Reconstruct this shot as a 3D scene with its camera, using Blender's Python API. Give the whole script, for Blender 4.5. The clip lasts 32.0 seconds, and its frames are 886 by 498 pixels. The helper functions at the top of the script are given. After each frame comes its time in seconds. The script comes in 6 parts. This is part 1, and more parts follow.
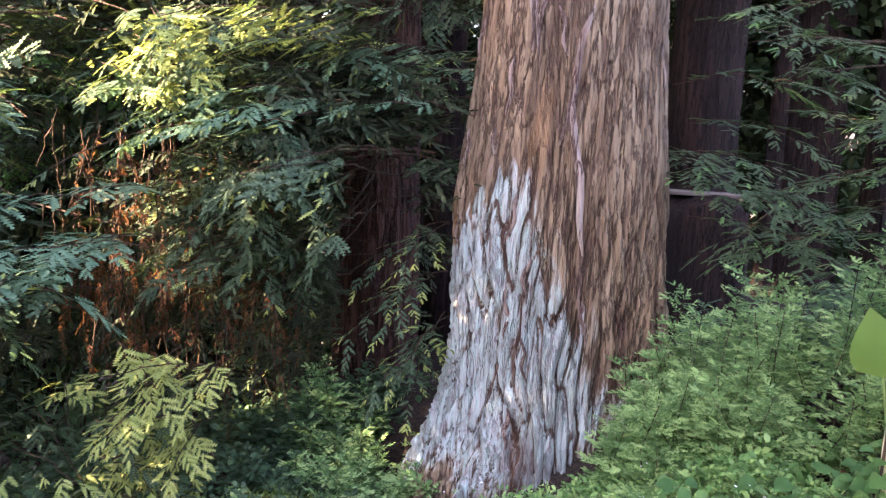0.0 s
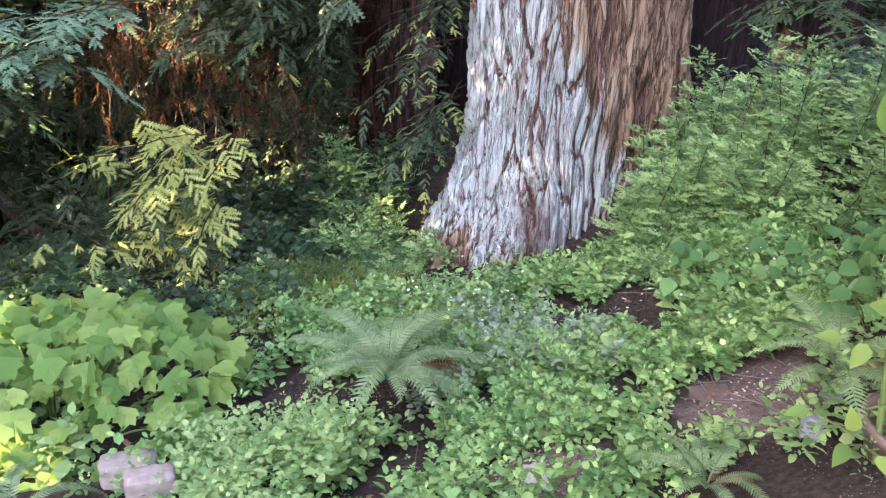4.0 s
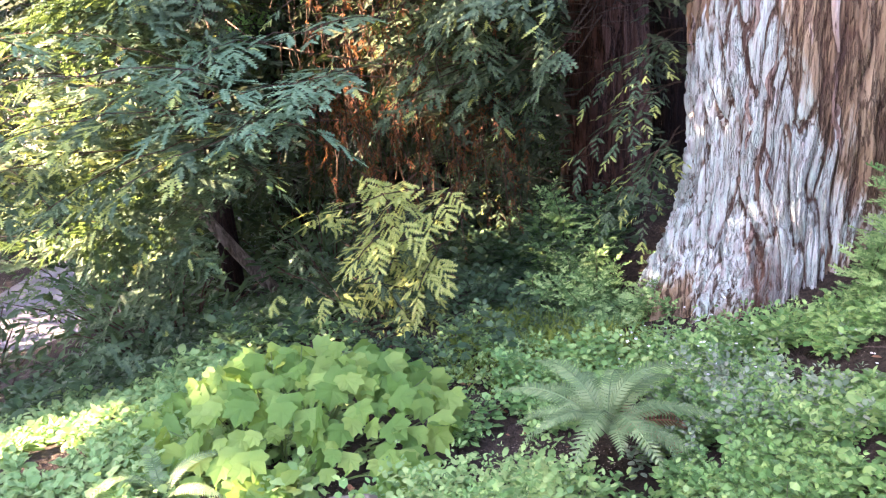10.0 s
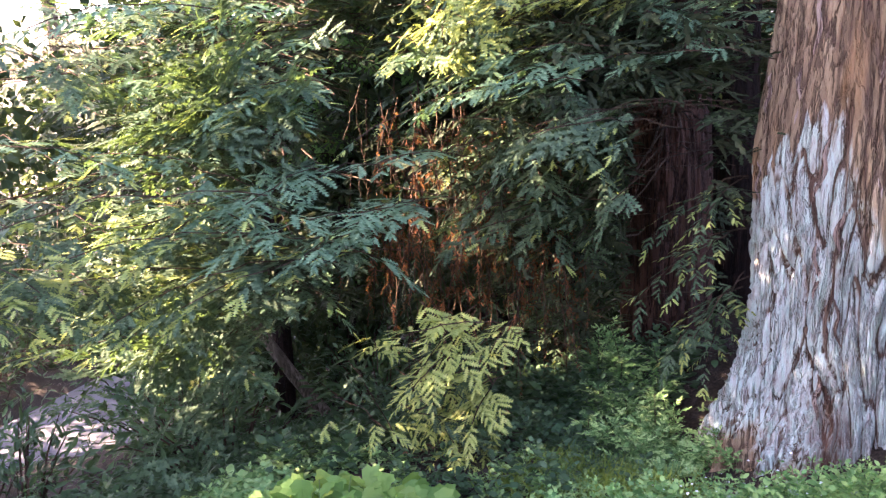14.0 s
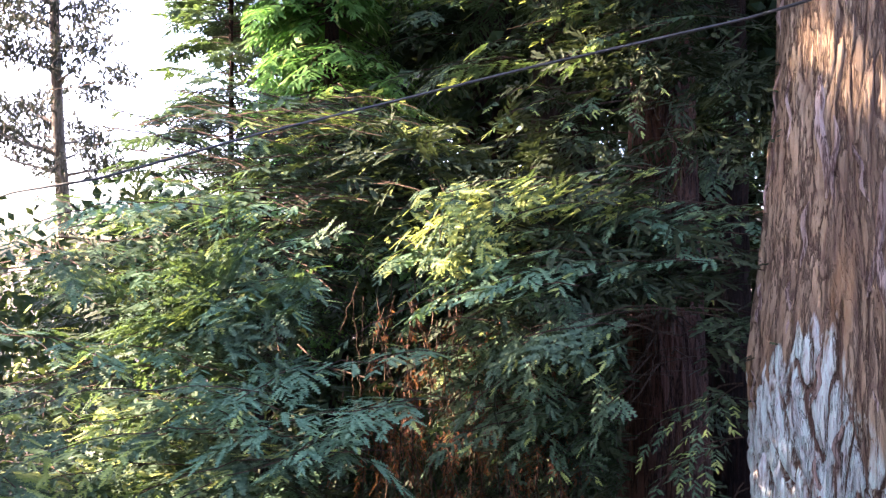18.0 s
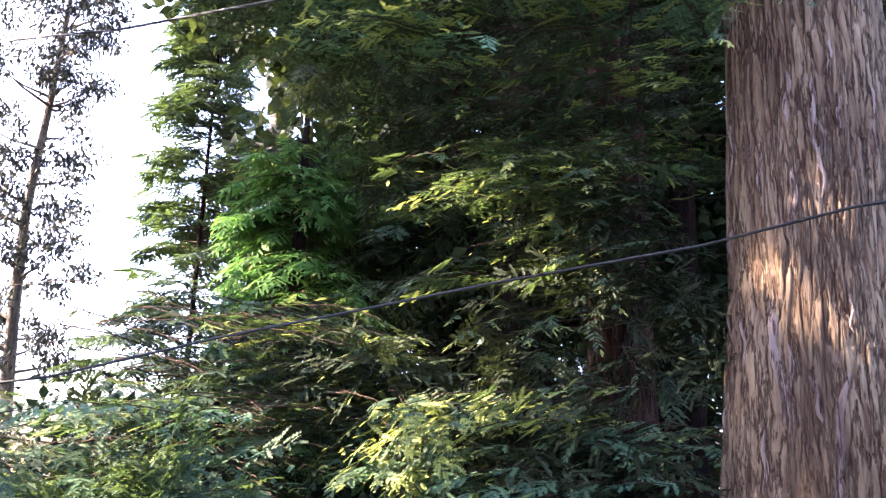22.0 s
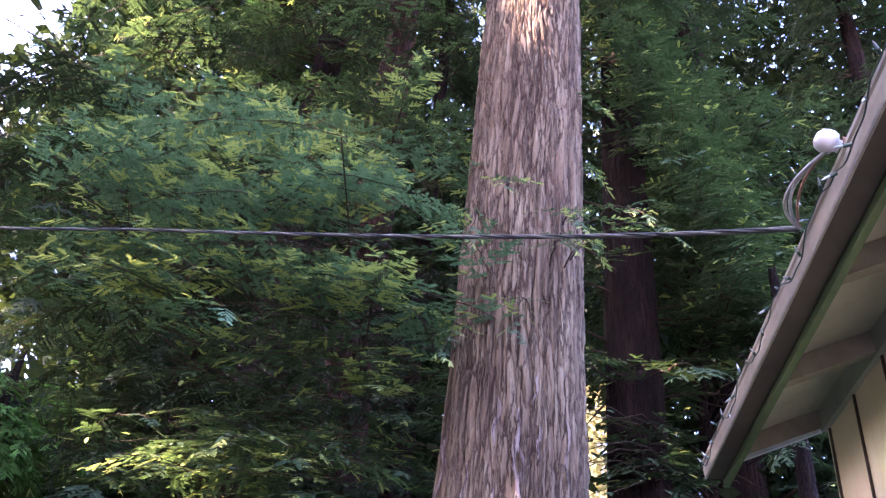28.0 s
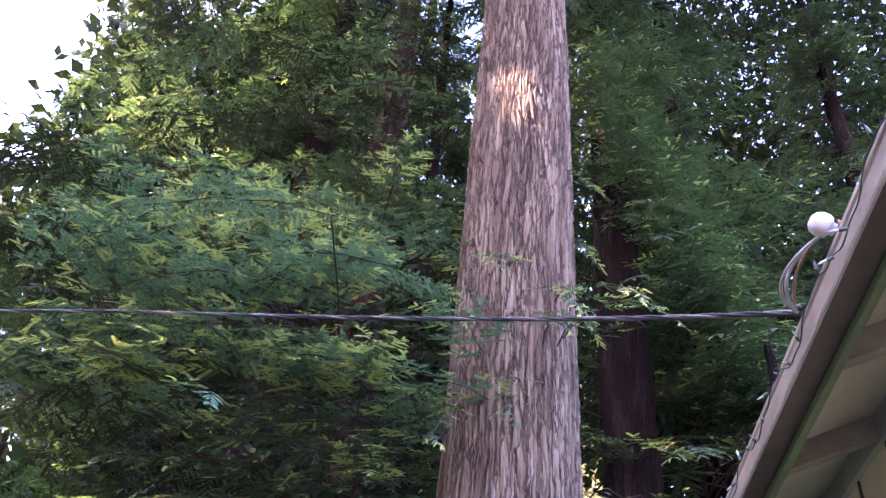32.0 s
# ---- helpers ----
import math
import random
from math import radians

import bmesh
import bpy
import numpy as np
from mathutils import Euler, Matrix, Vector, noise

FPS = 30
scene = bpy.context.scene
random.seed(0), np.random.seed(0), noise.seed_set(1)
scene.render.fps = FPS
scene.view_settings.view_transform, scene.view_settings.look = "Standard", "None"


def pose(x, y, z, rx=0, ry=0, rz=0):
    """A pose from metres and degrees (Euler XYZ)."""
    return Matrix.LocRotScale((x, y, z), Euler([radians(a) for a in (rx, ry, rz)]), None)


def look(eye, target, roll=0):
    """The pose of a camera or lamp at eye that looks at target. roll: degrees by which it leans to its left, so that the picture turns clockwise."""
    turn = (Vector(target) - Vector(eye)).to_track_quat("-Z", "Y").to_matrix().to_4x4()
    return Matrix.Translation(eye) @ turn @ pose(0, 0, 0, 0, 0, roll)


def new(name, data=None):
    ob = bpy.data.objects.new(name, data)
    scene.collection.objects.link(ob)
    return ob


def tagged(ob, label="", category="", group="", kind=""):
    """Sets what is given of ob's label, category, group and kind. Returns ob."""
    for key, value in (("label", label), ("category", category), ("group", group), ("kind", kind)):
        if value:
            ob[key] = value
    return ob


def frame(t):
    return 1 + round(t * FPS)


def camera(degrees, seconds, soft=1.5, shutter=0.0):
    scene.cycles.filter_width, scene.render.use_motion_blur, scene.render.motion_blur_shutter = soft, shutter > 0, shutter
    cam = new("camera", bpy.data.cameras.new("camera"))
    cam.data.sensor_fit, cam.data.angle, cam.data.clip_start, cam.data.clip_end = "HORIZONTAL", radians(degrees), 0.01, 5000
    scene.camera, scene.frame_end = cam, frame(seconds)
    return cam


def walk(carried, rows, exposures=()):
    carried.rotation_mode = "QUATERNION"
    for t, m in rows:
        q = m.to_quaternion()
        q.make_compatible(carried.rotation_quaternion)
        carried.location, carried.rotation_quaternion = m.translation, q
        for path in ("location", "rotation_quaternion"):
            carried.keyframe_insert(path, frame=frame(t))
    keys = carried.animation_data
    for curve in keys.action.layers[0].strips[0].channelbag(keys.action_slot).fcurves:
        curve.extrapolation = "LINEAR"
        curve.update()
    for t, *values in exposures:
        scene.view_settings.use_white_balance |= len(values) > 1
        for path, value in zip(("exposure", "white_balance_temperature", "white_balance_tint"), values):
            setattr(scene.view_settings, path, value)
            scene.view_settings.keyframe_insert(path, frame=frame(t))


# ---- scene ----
cam = camera(54.2, 32.0, soft=1.3)
PATH = [
    (0, (0.013, -0.008, 2.308), (0.0132, 1.9627, 1.9695), 2.95),
    (0.5, (0.014, -0.008, 2.302), (0.0136, 1.9425, 1.8609), 3.02),
    (1, (0.012, -0.007, 2.306), (0.0064, 1.9190, 1.7678), 2.79),
    (1.5, (0.010, -0.004, 2.303), (0.0114, 1.8961, 1.6782), 2.81),
    (2, (0.005, -0.005, 2.299), (0.0001, 1.8769, 1.6222), 2.87),
    (2.5, (0.006, -0.007, 2.295), (-0.0058, 1.8601, 1.5789), 2.65),
    (3, (0.008, -0.006, 2.293), (-0.0062, 1.8406, 1.5251), 2.54),
    (3.5, (0.003, -0.008, 2.287), (-0.0108, 1.8224, 1.4819), 2.49),
    (4, (0.005, -0.005, 2.287), (-0.0065, 1.8115, 1.4492), 2.39),
    (4.5, (0.007, -0.004, 2.284), (-0.0080, 1.7960, 1.4124), 2.35),
    (6.5, (0.016, 0.013, 2.240), (-0.0815, 1.8090, 1.3642), -1.05),
    (7, (0.015, 0.016, 2.246), (-0.1113, 1.8252, 1.4033), -1.37),
    (7.5, (0.013, 0.012, 2.248), (-0.1576, 1.8373, 1.4485), -1.62),
    (8, (0.008, 0.015, 2.250), (-0.2184, 1.8460, 1.4779), -2.00),
    (8.5, (-0.000, 0.017, 2.251), (-0.2942, 1.8397, 1.4832), -2.77),
    (9, (-0.003, 0.019, 2.251), (-0.3854, 1.8249, 1.4805), -3.95),
    (9.5, (-0.013, 0.023, 2.253), (-0.4849, 1.8220, 1.5182), -4.68),
    (10, (-0.017, 0.025, 2.244), (-0.5150, 1.8260, 1.5316), -4.00),
    (10.5, (-0.024, 0.021, 2.250), (-0.5515, 1.8184, 1.5504), -3.64),
    (11, (-0.030, 0.019, 2.248), (-0.5851, 1.8096, 1.5508), -3.05),
    (11.5, (-0.040, 0.022, 2.250), (-0.6324, 1.8050, 1.5647), -2.90),
    (12, (-0.045, 0.025, 2.250), (-0.6691, 1.8117, 1.6045), -2.99),
    (12.5, (-0.044, 0.017, 2.251), (-0.6818, 1.8159, 1.6529), -2.82),
    (13, (-0.046, 0.018, 2.259), (-0.6805, 1.8381, 1.7255), -2.56),
    (13.5, (-0.046, 0.015, 2.265), (-0.6705, 1.8546, 1.7887), -2.12),
    (14, (-0.040, 0.019, 2.268), (-0.6691, 1.8700, 1.8441), -1.79),
    (14.5, (-0.042, 0.018, 2.272), (-0.6854, 1.8739, 1.8981), -1.68),
    (15, (-0.041, 0.019, 2.274), (-0.6966, 1.8813, 1.9532), -1.65),
    (15.5, (-0.043, 0.015, 2.276), (-0.7041, 1.8853, 2.0232), -1.52),
    (17.5, (-0.032, 0.011, 2.316), (-0.6815, 1.9024, 2.2693), -0.77),
    (18, (-0.030, 0.011, 2.310), (-0.6571, 1.9103, 2.3258), -0.15),
    (18.5, (-0.030, 0.008, 2.316), (-0.6389, 1.9116, 2.3940), 0.29),
    (19, (-0.031, 0.009, 2.325), (-0.6299, 1.9127, 2.4596), 0.39),
    (19.5, (-0.038, 0.007, 2.327), (-0.6248, 1.9099, 2.5151), 0.63),
    (20, (-0.041, 0.004, 2.324), (-0.6231, 1.9008, 2.5725), 0.78),
    (20.5, (-0.039, 0.004, 2.316), (-0.6118, 1.8967, 2.6161), 1.03),
    (21, (-0.039, 0.010, 2.316), (-0.6028, 1.8967, 2.6640), 1.20),
    (21.5, (-0.041, 0.010, 2.308), (-0.5922, 1.8847, 2.7346), 1.35),
    (22, (-0.039, 0.012, 2.310), (-0.5657, 1.8762, 2.8080), 1.70),
    (22.5, (-0.040, 0.014, 2.307), (-0.5285, 1.8607, 2.8989), 2.21),
    (23, (-0.037, 0.006, 2.307), (-0.4886, 1.8296, 2.9923), 2.70),
    (23.5, (-0.031, 0.004, 2.313), (-0.4387, 1.7969, 3.0996), 3.16),
    (24, (-0.024, 0.005, 2.314), (-0.3895, 1.7751, 3.1716), 3.76),
    (24.5, (-0.020, 0.002, 2.312), (-0.3269, 1.7565, 3.2204), 4.78),
    (25, (-0.014, -0.011, 2.311), (-0.2624, 1.7391, 3.2462), 5.67),
    (25.5, (-0.008, -0.013, 2.305), (-0.1983, 1.7307, 3.2659), 6.42),
    (27.5, (0.054, -0.031, 2.326), (0.0293, 1.6496, 3.4101), 5.80),
    (28, (0.061, -0.028, 2.327), (0.0949, 1.6303, 3.4446), 5.38),
    (28.5, (0.068, -0.026, 2.330), (0.1467, 1.6135, 3.4729), 5.05),
    (29, (0.072, -0.017, 2.345), (0.1393, 1.6095, 3.5075), 5.22),
    (29.5, (0.068, -0.012, 2.350), (0.1148, 1.5989, 3.5337), 5.11),
    (30, (0.065, -0.010, 2.356), (0.1032, 1.5889, 3.5567), 5.17),
    (30.5, (0.069, -0.008, 2.370), (0.1042, 1.5826, 3.5821), 5.39),
    (31, (0.069, -0.006, 2.376), (0.1049, 1.5708, 3.6061), 5.30),
    (31.5, (0.071, -0.004, 2.383), (0.1036, 1.5594, 3.6300), 5.06),
    (32, (0.073, 0.003, 2.390), (0.1046, 1.5602, 3.6450), 5.10),
]
walk(cam, [(t, look(eye, target, roll)) for t, eye, target, roll in PATH], [(0, 4.65, 6200, 30), (3, 4.95, 6300, 30), (4.5, 5.05, 6300, 29), (7, 5.22, 6350, 31), (9, 5.2, 6300, 31), (13, 4.7, 6150, 32), (16, 4.48, 5850, 31), (19, 4.14, 5600, 27), (21, 4.08, 5550, 28), (23, 3.95, 5480, 28), (25, 3.98, 5450, 30), (28, 4.42, 5350, 40), (32, 4.52, 5330, 45)])

# ---- world and sun ----
SUN_DIR = Vector((-0.86, -0.22, 0.42)).normalized()
world = bpy.data.worlds.new("sky")
scene.world = world
world.use_nodes = True
wn = world.node_tree.nodes
sky = wn.new("ShaderNodeTexSky")
sky.sky_type = "NISHITA"
sky.sun_disc = False
sky.sun_elevation = math.asin(SUN_DIR.z)
sky.sun_rotation = math.atan2(SUN_DIR.x, SUN_DIR.y)
sky.dust_density = 6.0
sky.ozone_density = 0.4
sky.air_density = 0.8
wn["Background"].inputs["Strength"].default_value = 0.15
world.node_tree.links.new(sky.outputs["Color"], wn["Background"].inputs["Color"])
sun = new("sun", bpy.data.lights.new("sun", "SUN"))
sun.data.energy = 5.0
sun.data.angle = radians(0.6)
sun.data.color = (1.0, 0.77, 0.48)
sun.matrix_world = look(SUN_DIR * 40, (0, 0, 0))

# ---- materials ----


class Nodes:
    """A small wrapper to wire one material's nodes."""

    def __init__(self, name):
        self.mat = bpy.data.materials.new(name)
        self.mat.use_nodes = True
        self.tree = self.mat.node_tree
        self.bsdf = self.tree.nodes["Principled BSDF"]
        self.out = self.tree.nodes["Material Output"]
        self.coord = self.tree.nodes.new("ShaderNodeTexCoord").outputs["Object"]

    def node(self, kind, **given):
        n = self.tree.nodes.new(kind)
        for key, value in given.items():
            if key.startswith("i_"):
                n.inputs[key[2:].replace("_", " ")].default_value = value
        return n

    def link(self, a, b):
        self.tree.links.new(a, b)

    def scaled(self, scale):
        m = self.tree.nodes.new("ShaderNodeMapping")
        m.inputs["Scale"].default_value = scale
        self.link(self.coord, m.inputs["Vector"])
        return m.outputs["Vector"]

    def noise(self, scale, detail=4.0, vector=None, rough=0.55):
        n = self.tree.nodes.new("ShaderNodeTexNoise")
        n.inputs["Scale"].default_value = scale
        n.inputs["Detail"].default_value = detail
        n.inputs["Roughness"].default_value = rough
        self.link(vector or self.coord, n.inputs["Vector"])
        return n.outputs["Fac"]

    def ramp(self, fac, stops):
        r = self.tree.nodes.new("ShaderNodeValToRGB")
        while len(r.color_ramp.elements) < len(stops):
            r.color_ramp.elements.new(0.5)
        for e, (at, colour) in zip(r.color_ramp.elements, stops):
            e.position = at
            e.color = (*colour, 1)
        self.link(fac, r.inputs["Fac"])
        return r.outputs["Color"]

    def mix(self, fac, a, b, blend="MIX"):
        m = self.tree.nodes.new("ShaderNodeMix")
        m.data_type = "RGBA"
        m.blend_type = blend
        for value, socket in ((fac, m.inputs[0]), (a, m.inputs[6]), (b, m.inputs[7])):
            if isinstance(value, (int, float)):
                socket.default_value = value
            elif isinstance(value, tuple):
                socket.default_value = (*value, 1)
            else:
                self.link(value, socket)
        return m.outputs[2]

    def math(self, op, a, b=0.5):
        m = self.tree.nodes.new("ShaderNodeMath")
        m.operation = op
        for value, socket in ((a, m.inputs[0]), (b, m.inputs[1])):
            if isinstance(value, (int, float)):
                socket.default_value = value
            else:
                self.link(value, socket)
        return m.outputs[0]

    def attribute(self, name):
        a = self.tree.nodes.new("ShaderNodeAttribute")
        a.attribute_name = name
        return a.outputs["Fac"]

    def random(self):
        return self.tree.nodes.new("ShaderNodeObjectInfo").outputs["Random"]

    def island(self):
        return self.tree.nodes.new("ShaderNodeNewGeometry").outputs["Random Per Island"]

    def bump(self, height, distance, strength=1.0):
        b = self.tree.nodes.new("ShaderNodeBump")
        b.inputs["Strength"].default_value = strength
        b.inputs["Distance"].default_value = distance
        self.link(height, b.inputs["Height"])
        self.link(b.outputs["Normal"], self.bsdf.inputs["Normal"])

    def done(self, colour, rough=0.8, metal=0.0, spec=0.5):
        if isinstance(colour, tuple):
            self.bsdf.inputs["Base Color"].default_value = (*colour, 1)
        else:
            self.link(colour, self.bsdf.inputs["Base Color"])
        if isinstance(rough, float):
            self.bsdf.inputs["Roughness"].default_value = rough
        else:
            self.link(rough, self.bsdf.inputs["Roughness"])
        self.bsdf.inputs["Metallic"].default_value = metal
        self.bsdf.inputs["Specular IOR Level"].default_value = spec
        return self.mat


def leaf_material(name, dark, mid, light, through_colour, amount=0.35, rough=0.62, per_object=False, spec=0.1):
    """Leaves: colour varies leaf by leaf and over a metre or so, with light passing through the blade."""
    def soft(c, k=0.04):
        grey = 0.3 * c[0] + 0.55 * c[1] + 0.15 * c[2]
        return tuple(v * (1 - k) + grey * k for v in c)

    dark, mid, light = ((0.76 * c[0], 0.62 * c[1], 0.7 * c[2]) for c in map(soft, (dark, mid, light)))
    through_colour = tuple(0.7 * v for v in through_colour)
    n = Nodes(name)
    own = n.random() if per_object else n.island()
    broad = n.noise(1.3, 2.0)
    fac = n.math("ADD", n.math("MULTIPLY", own, 0.62), n.math("MULTIPLY", broad, 0.42))
    colour = n.ramp(fac, [(0.12, dark), (0.5, mid), (0.9, light)])
    fine = n.noise(60.0, 2.0)
    colour = n.mix(n.math("MULTIPLY", fine, 0.25), colour, dark)
    n.done(colour, rough, spec=spec)
    tl = n.tree.nodes.new("ShaderNodeBsdfTranslucent")
    n.link(n.mix(0.6, colour, through_colour), tl.inputs["Color"])
    mx = n.tree.nodes.new("ShaderNodeMixShader")
    mx.inputs[0].default_value = amount
    n.link(n.bsdf.outputs[0], mx.inputs[1])
    n.link(tl.outputs[0], mx.inputs[2])
    n.link(mx.outputs[0], n.out.inputs["Surface"])
    return n.mat


def bark_material(name, low, mid, high, wash=False):
    """Fibrous bark: long vertical fibres, broad stains, optional pale weathered wash."""
    low, mid, high = (tuple(0.72 * v for v in c) for c in (low, mid, high))
    n = Nodes(name)
    fibre = n.noise(1.0, 7.0, n.scaled((40, 40, 2.3)), 0.66)
    broad = n.noise(1.0, 3.0, n.scaled((7, 7, 0.9)))
    flake = n.noise(1.0, 5.0, n.scaled((34, 34, 6)), 0.7)
    fac = n.math("ADD", n.math("ADD", n.math("MULTIPLY", fibre, 0.26), n.math("MULTIPLY", flake, 0.24)), n.math("MULTIPLY", broad, 0.52))
    colour = n.ramp(fac, [(0.36, low), (0.52, mid), (0.68, high)])
    # crack lines drawn dark, for inner bark and the shade inside them
    seam = n.math("ABSOLUTE", n.math("SUBTRACT", n.noise(1.0, 4.0, n.scaled((15, 15, 1.7)), 0.68), 0.5), 0.0)
    seam = n.ramp(seam, [(0.0, (0, 0, 0)), (0.012, (0.1, 0.1, 0.1)), (0.045, (1, 1, 1))])
    colour = n.mix(seam, low, colour)
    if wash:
        # furrow colour: reddish inner bark, darkened further for the shade down there
        inner_shade = n.mix(fibre, (0.03, 0.016, 0.013), (0.14, 0.08, 0.065))
        colour = n.mix(n.attribute("worn"), inner_shade, n.mix(n.math("MULTIPLY", n.attribute("plate"), 0.5), colour, (0.29, 0.215, 0.15)))
        patch = n.noise(1.0, 5.0, n.scaled((30, 30, 6.0)), 0.7)
        pale = n.ramp(patch, [(0.30, (0.21, 0.165, 0.155)), (0.43, (0.385, 0.395, 0.38)), (0.62, (0.42, 0.525, 0.495))])
        cover = n.math("MULTIPLY", n.attribute("wash"), n.math("ADD", 0.12, n.math("ADD", n.math("MULTIPLY", fibre, 0.62), n.math("MULTIPLY", patch, 0.42))))
        cover = n.math("MULTIPLY", cover, n.math("ADD", n.math("MULTIPLY", seam, 0.35), 0.65))
        colour = n.mix(n.ramp(cover, [(0.27, (0, 0, 0)), (0.47, (0.95, 0.95, 0.95))]), colour, pale)
        colour = n.mix(n.math("MULTIPLY", n.math("MULTIPLY", n.attribute("earth"), n.ramp(fibre, [(0.35, (1, 1, 1)), (0.6, (0.4, 0.4, 0.4))])), 1.0), colour, (0.12, 0.062, 0.042))
        colour = n.mix(n.math("MULTIPLY", n.attribute("tan"), 0.55), colour, (0.31, 0.18, 0.085))
    n.bump(n.math("ADD", n.math("ADD", n.math("ADD", fibre, n.math("MULTIPLY", flake, 0.9)), n.math("MULTIPLY", broad, 0.4)), n.math("MULTIPLY", seam, 0.9)), 0.024, 1.0)
    return n.done(colour, 0.9, spec=0.2)


M = {}
M["needle"] = leaf_material("redwood_needles", (0.028, 0.062, 0.032), (0.07, 0.142, 0.072), (0.16, 0.275, 0.125), (0.2, 0.32, 0.05), 0.3)
# redwood needles again, darkened to paint the shade inside the crowns
M["needle_shade"] = leaf_material("shade_needles", (0.018, 0.034, 0.014), (0.036, 0.064, 0.028), (0.07, 0.10, 0.045), (0.1, 0.14, 0.03), 0.15)
M["needle_young"] = leaf_material("redwood_new_growth", (0.20, 0.33, 0.075), (0.35, 0.51, 0.12), (0.54, 0.68, 0.19), (0.5, 0.6, 0.1), 0.4)
M["needle_blue"] = leaf_material("redwood_blue_needles", (0.06, 0.145, 0.075), (0.125, 0.27, 0.135), (0.23, 0.43, 0.2), (0.19, 0.33, 0.09), 0.3)
M["needle_brown"] = leaf_material("dead_needles", (0.07, 0.035, 0.018), (0.14, 0.07, 0.03), (0.22, 0.12, 0.05), (0.4, 0.2, 0.06), 0.35)
M["sprout"] = leaf_material("sprout_needles", (0.05, 0.15, 0.045), (0.135, 0.33, 0.095), (0.26, 0.50, 0.16), (0.2, 0.4, 0.07), 0.3)
M["sprout_tip"] = leaf_material("sprout_new_needles", (0.20, 0.46, 0.13), (0.36, 0.68, 0.21), (0.54, 0.86, 0.32), (0.28, 0.5, 0.08), 0.35)
M["vinca"] = leaf_material("groundcover_leaves", (0.045, 0.16, 0.045), (0.175, 0.46, 0.115), (0.48, 0.84, 0.24), (0.25, 0.45, 0.07), 0.3, 0.4, False, 0.3)
M["herb"] = leaf_material("pale_herb_leaves", (0.105, 0.27, 0.09), (0.26, 0.54, 0.165), (0.48, 0.76, 0.26), (0.3, 0.5, 0.1), 0.35, 0.5)
M["weed"] = leaf_material("heart_leaf_weed", (0.04, 0.14, 0.04), (0.085, 0.25, 0.07), (0.18, 0.40, 0.12), (0.22, 0.42, 0.07), 0.3, 0.5, True, 0.12)
M["herb_grey"] = leaf_material("grey_green_herb", (0.12, 0.24, 0.13), (0.24, 0.40, 0.24), (0.45, 0.60, 0.42), (0.25, 0.42, 0.15), 0.3, 0.5)
M["lobed"] = leaf_material("lobed_leaves", (0.07, 0.21, 0.04), (0.16, 0.36, 0.075), (0.32, 0.55, 0.12), (0.42, 0.62, 0.08), 0.42, 0.5, True)
M["fern"] = leaf_material("fern_pinnae", (0.08, 0.19, 0.07), (0.17, 0.33, 0.125), (0.30, 0.47, 0.2), (0.24, 0.42, 0.1), 0.3, 0.5, False, 0.25)
M["fern_dead"] = leaf_material("dead_fern", (0.14, 0.08, 0.04), (0.26, 0.16, 0.09), (0.38, 0.26, 0.15), (0.4, 0.25, 0.1), 0.3, 0.8)
M["grass"] = leaf_material("grass_blades", (0.077, 0.16, 0.024), (0.154, 0.27, 0.04), (0.264, 0.38, 0.072), (0.4, 0.55, 0.1), 0.4)
M["broadleaf"] = leaf_material("broadleaf_shrub", (0.024, 0.066, 0.03), (0.054, 0.132, 0.06), (0.108, 0.216, 0.096), (0.2, 0.33, 0.07), 0.32, 0.35)
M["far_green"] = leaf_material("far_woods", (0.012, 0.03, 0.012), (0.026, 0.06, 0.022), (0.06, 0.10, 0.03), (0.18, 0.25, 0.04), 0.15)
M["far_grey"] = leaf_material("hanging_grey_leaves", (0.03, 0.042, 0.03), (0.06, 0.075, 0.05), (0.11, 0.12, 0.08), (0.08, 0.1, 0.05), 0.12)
# lit counterpart of far_green: sun and haze put into the leaf colour
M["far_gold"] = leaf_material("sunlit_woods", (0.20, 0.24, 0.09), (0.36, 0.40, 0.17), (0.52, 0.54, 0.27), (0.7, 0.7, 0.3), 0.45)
M["bright_green"] = leaf_material("bright_conifer", (0.06, 0.18, 0.04), (0.11, 0.30, 0.06), (0.2, 0.44, 0.1), (0.25, 0.55, 0.07), 0.4)
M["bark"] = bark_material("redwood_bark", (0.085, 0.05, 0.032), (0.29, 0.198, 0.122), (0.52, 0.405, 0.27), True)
M["bark_strip"] = bark_material("peeling_bark", (0.14, 0.085, 0.07), (0.38, 0.28, 0.235), (0.58, 0.48, 0.42))
# redwood bark with the deep shade of the back trees put into its colour
M["bark_deep_shade"] = bark_material("deep_shade_redwood_bark", (0.012, 0.0065, 0.005), (0.031, 0.016, 0.012), (0.062, 0.033, 0.025))
M["bark_pale"] = bark_material("pale_bark", (0.20, 0.17, 0.14), (0.42, 0.38, 0.33), (0.62, 0.58, 0.52))
M["bark_grey"] = bark_material("grey_bark", (0.10, 0.08, 0.06), (0.22, 0.18, 0.14), (0.34, 0.29, 0.24))
# redwood bark darkened less, for the shaded second trunk
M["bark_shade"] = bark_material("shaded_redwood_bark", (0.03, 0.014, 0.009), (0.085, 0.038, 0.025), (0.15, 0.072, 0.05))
M["twig"] = bark_material("twigs", (0.04, 0.024, 0.015), (0.09, 0.055, 0.035), (0.16, 0.10, 0.065))


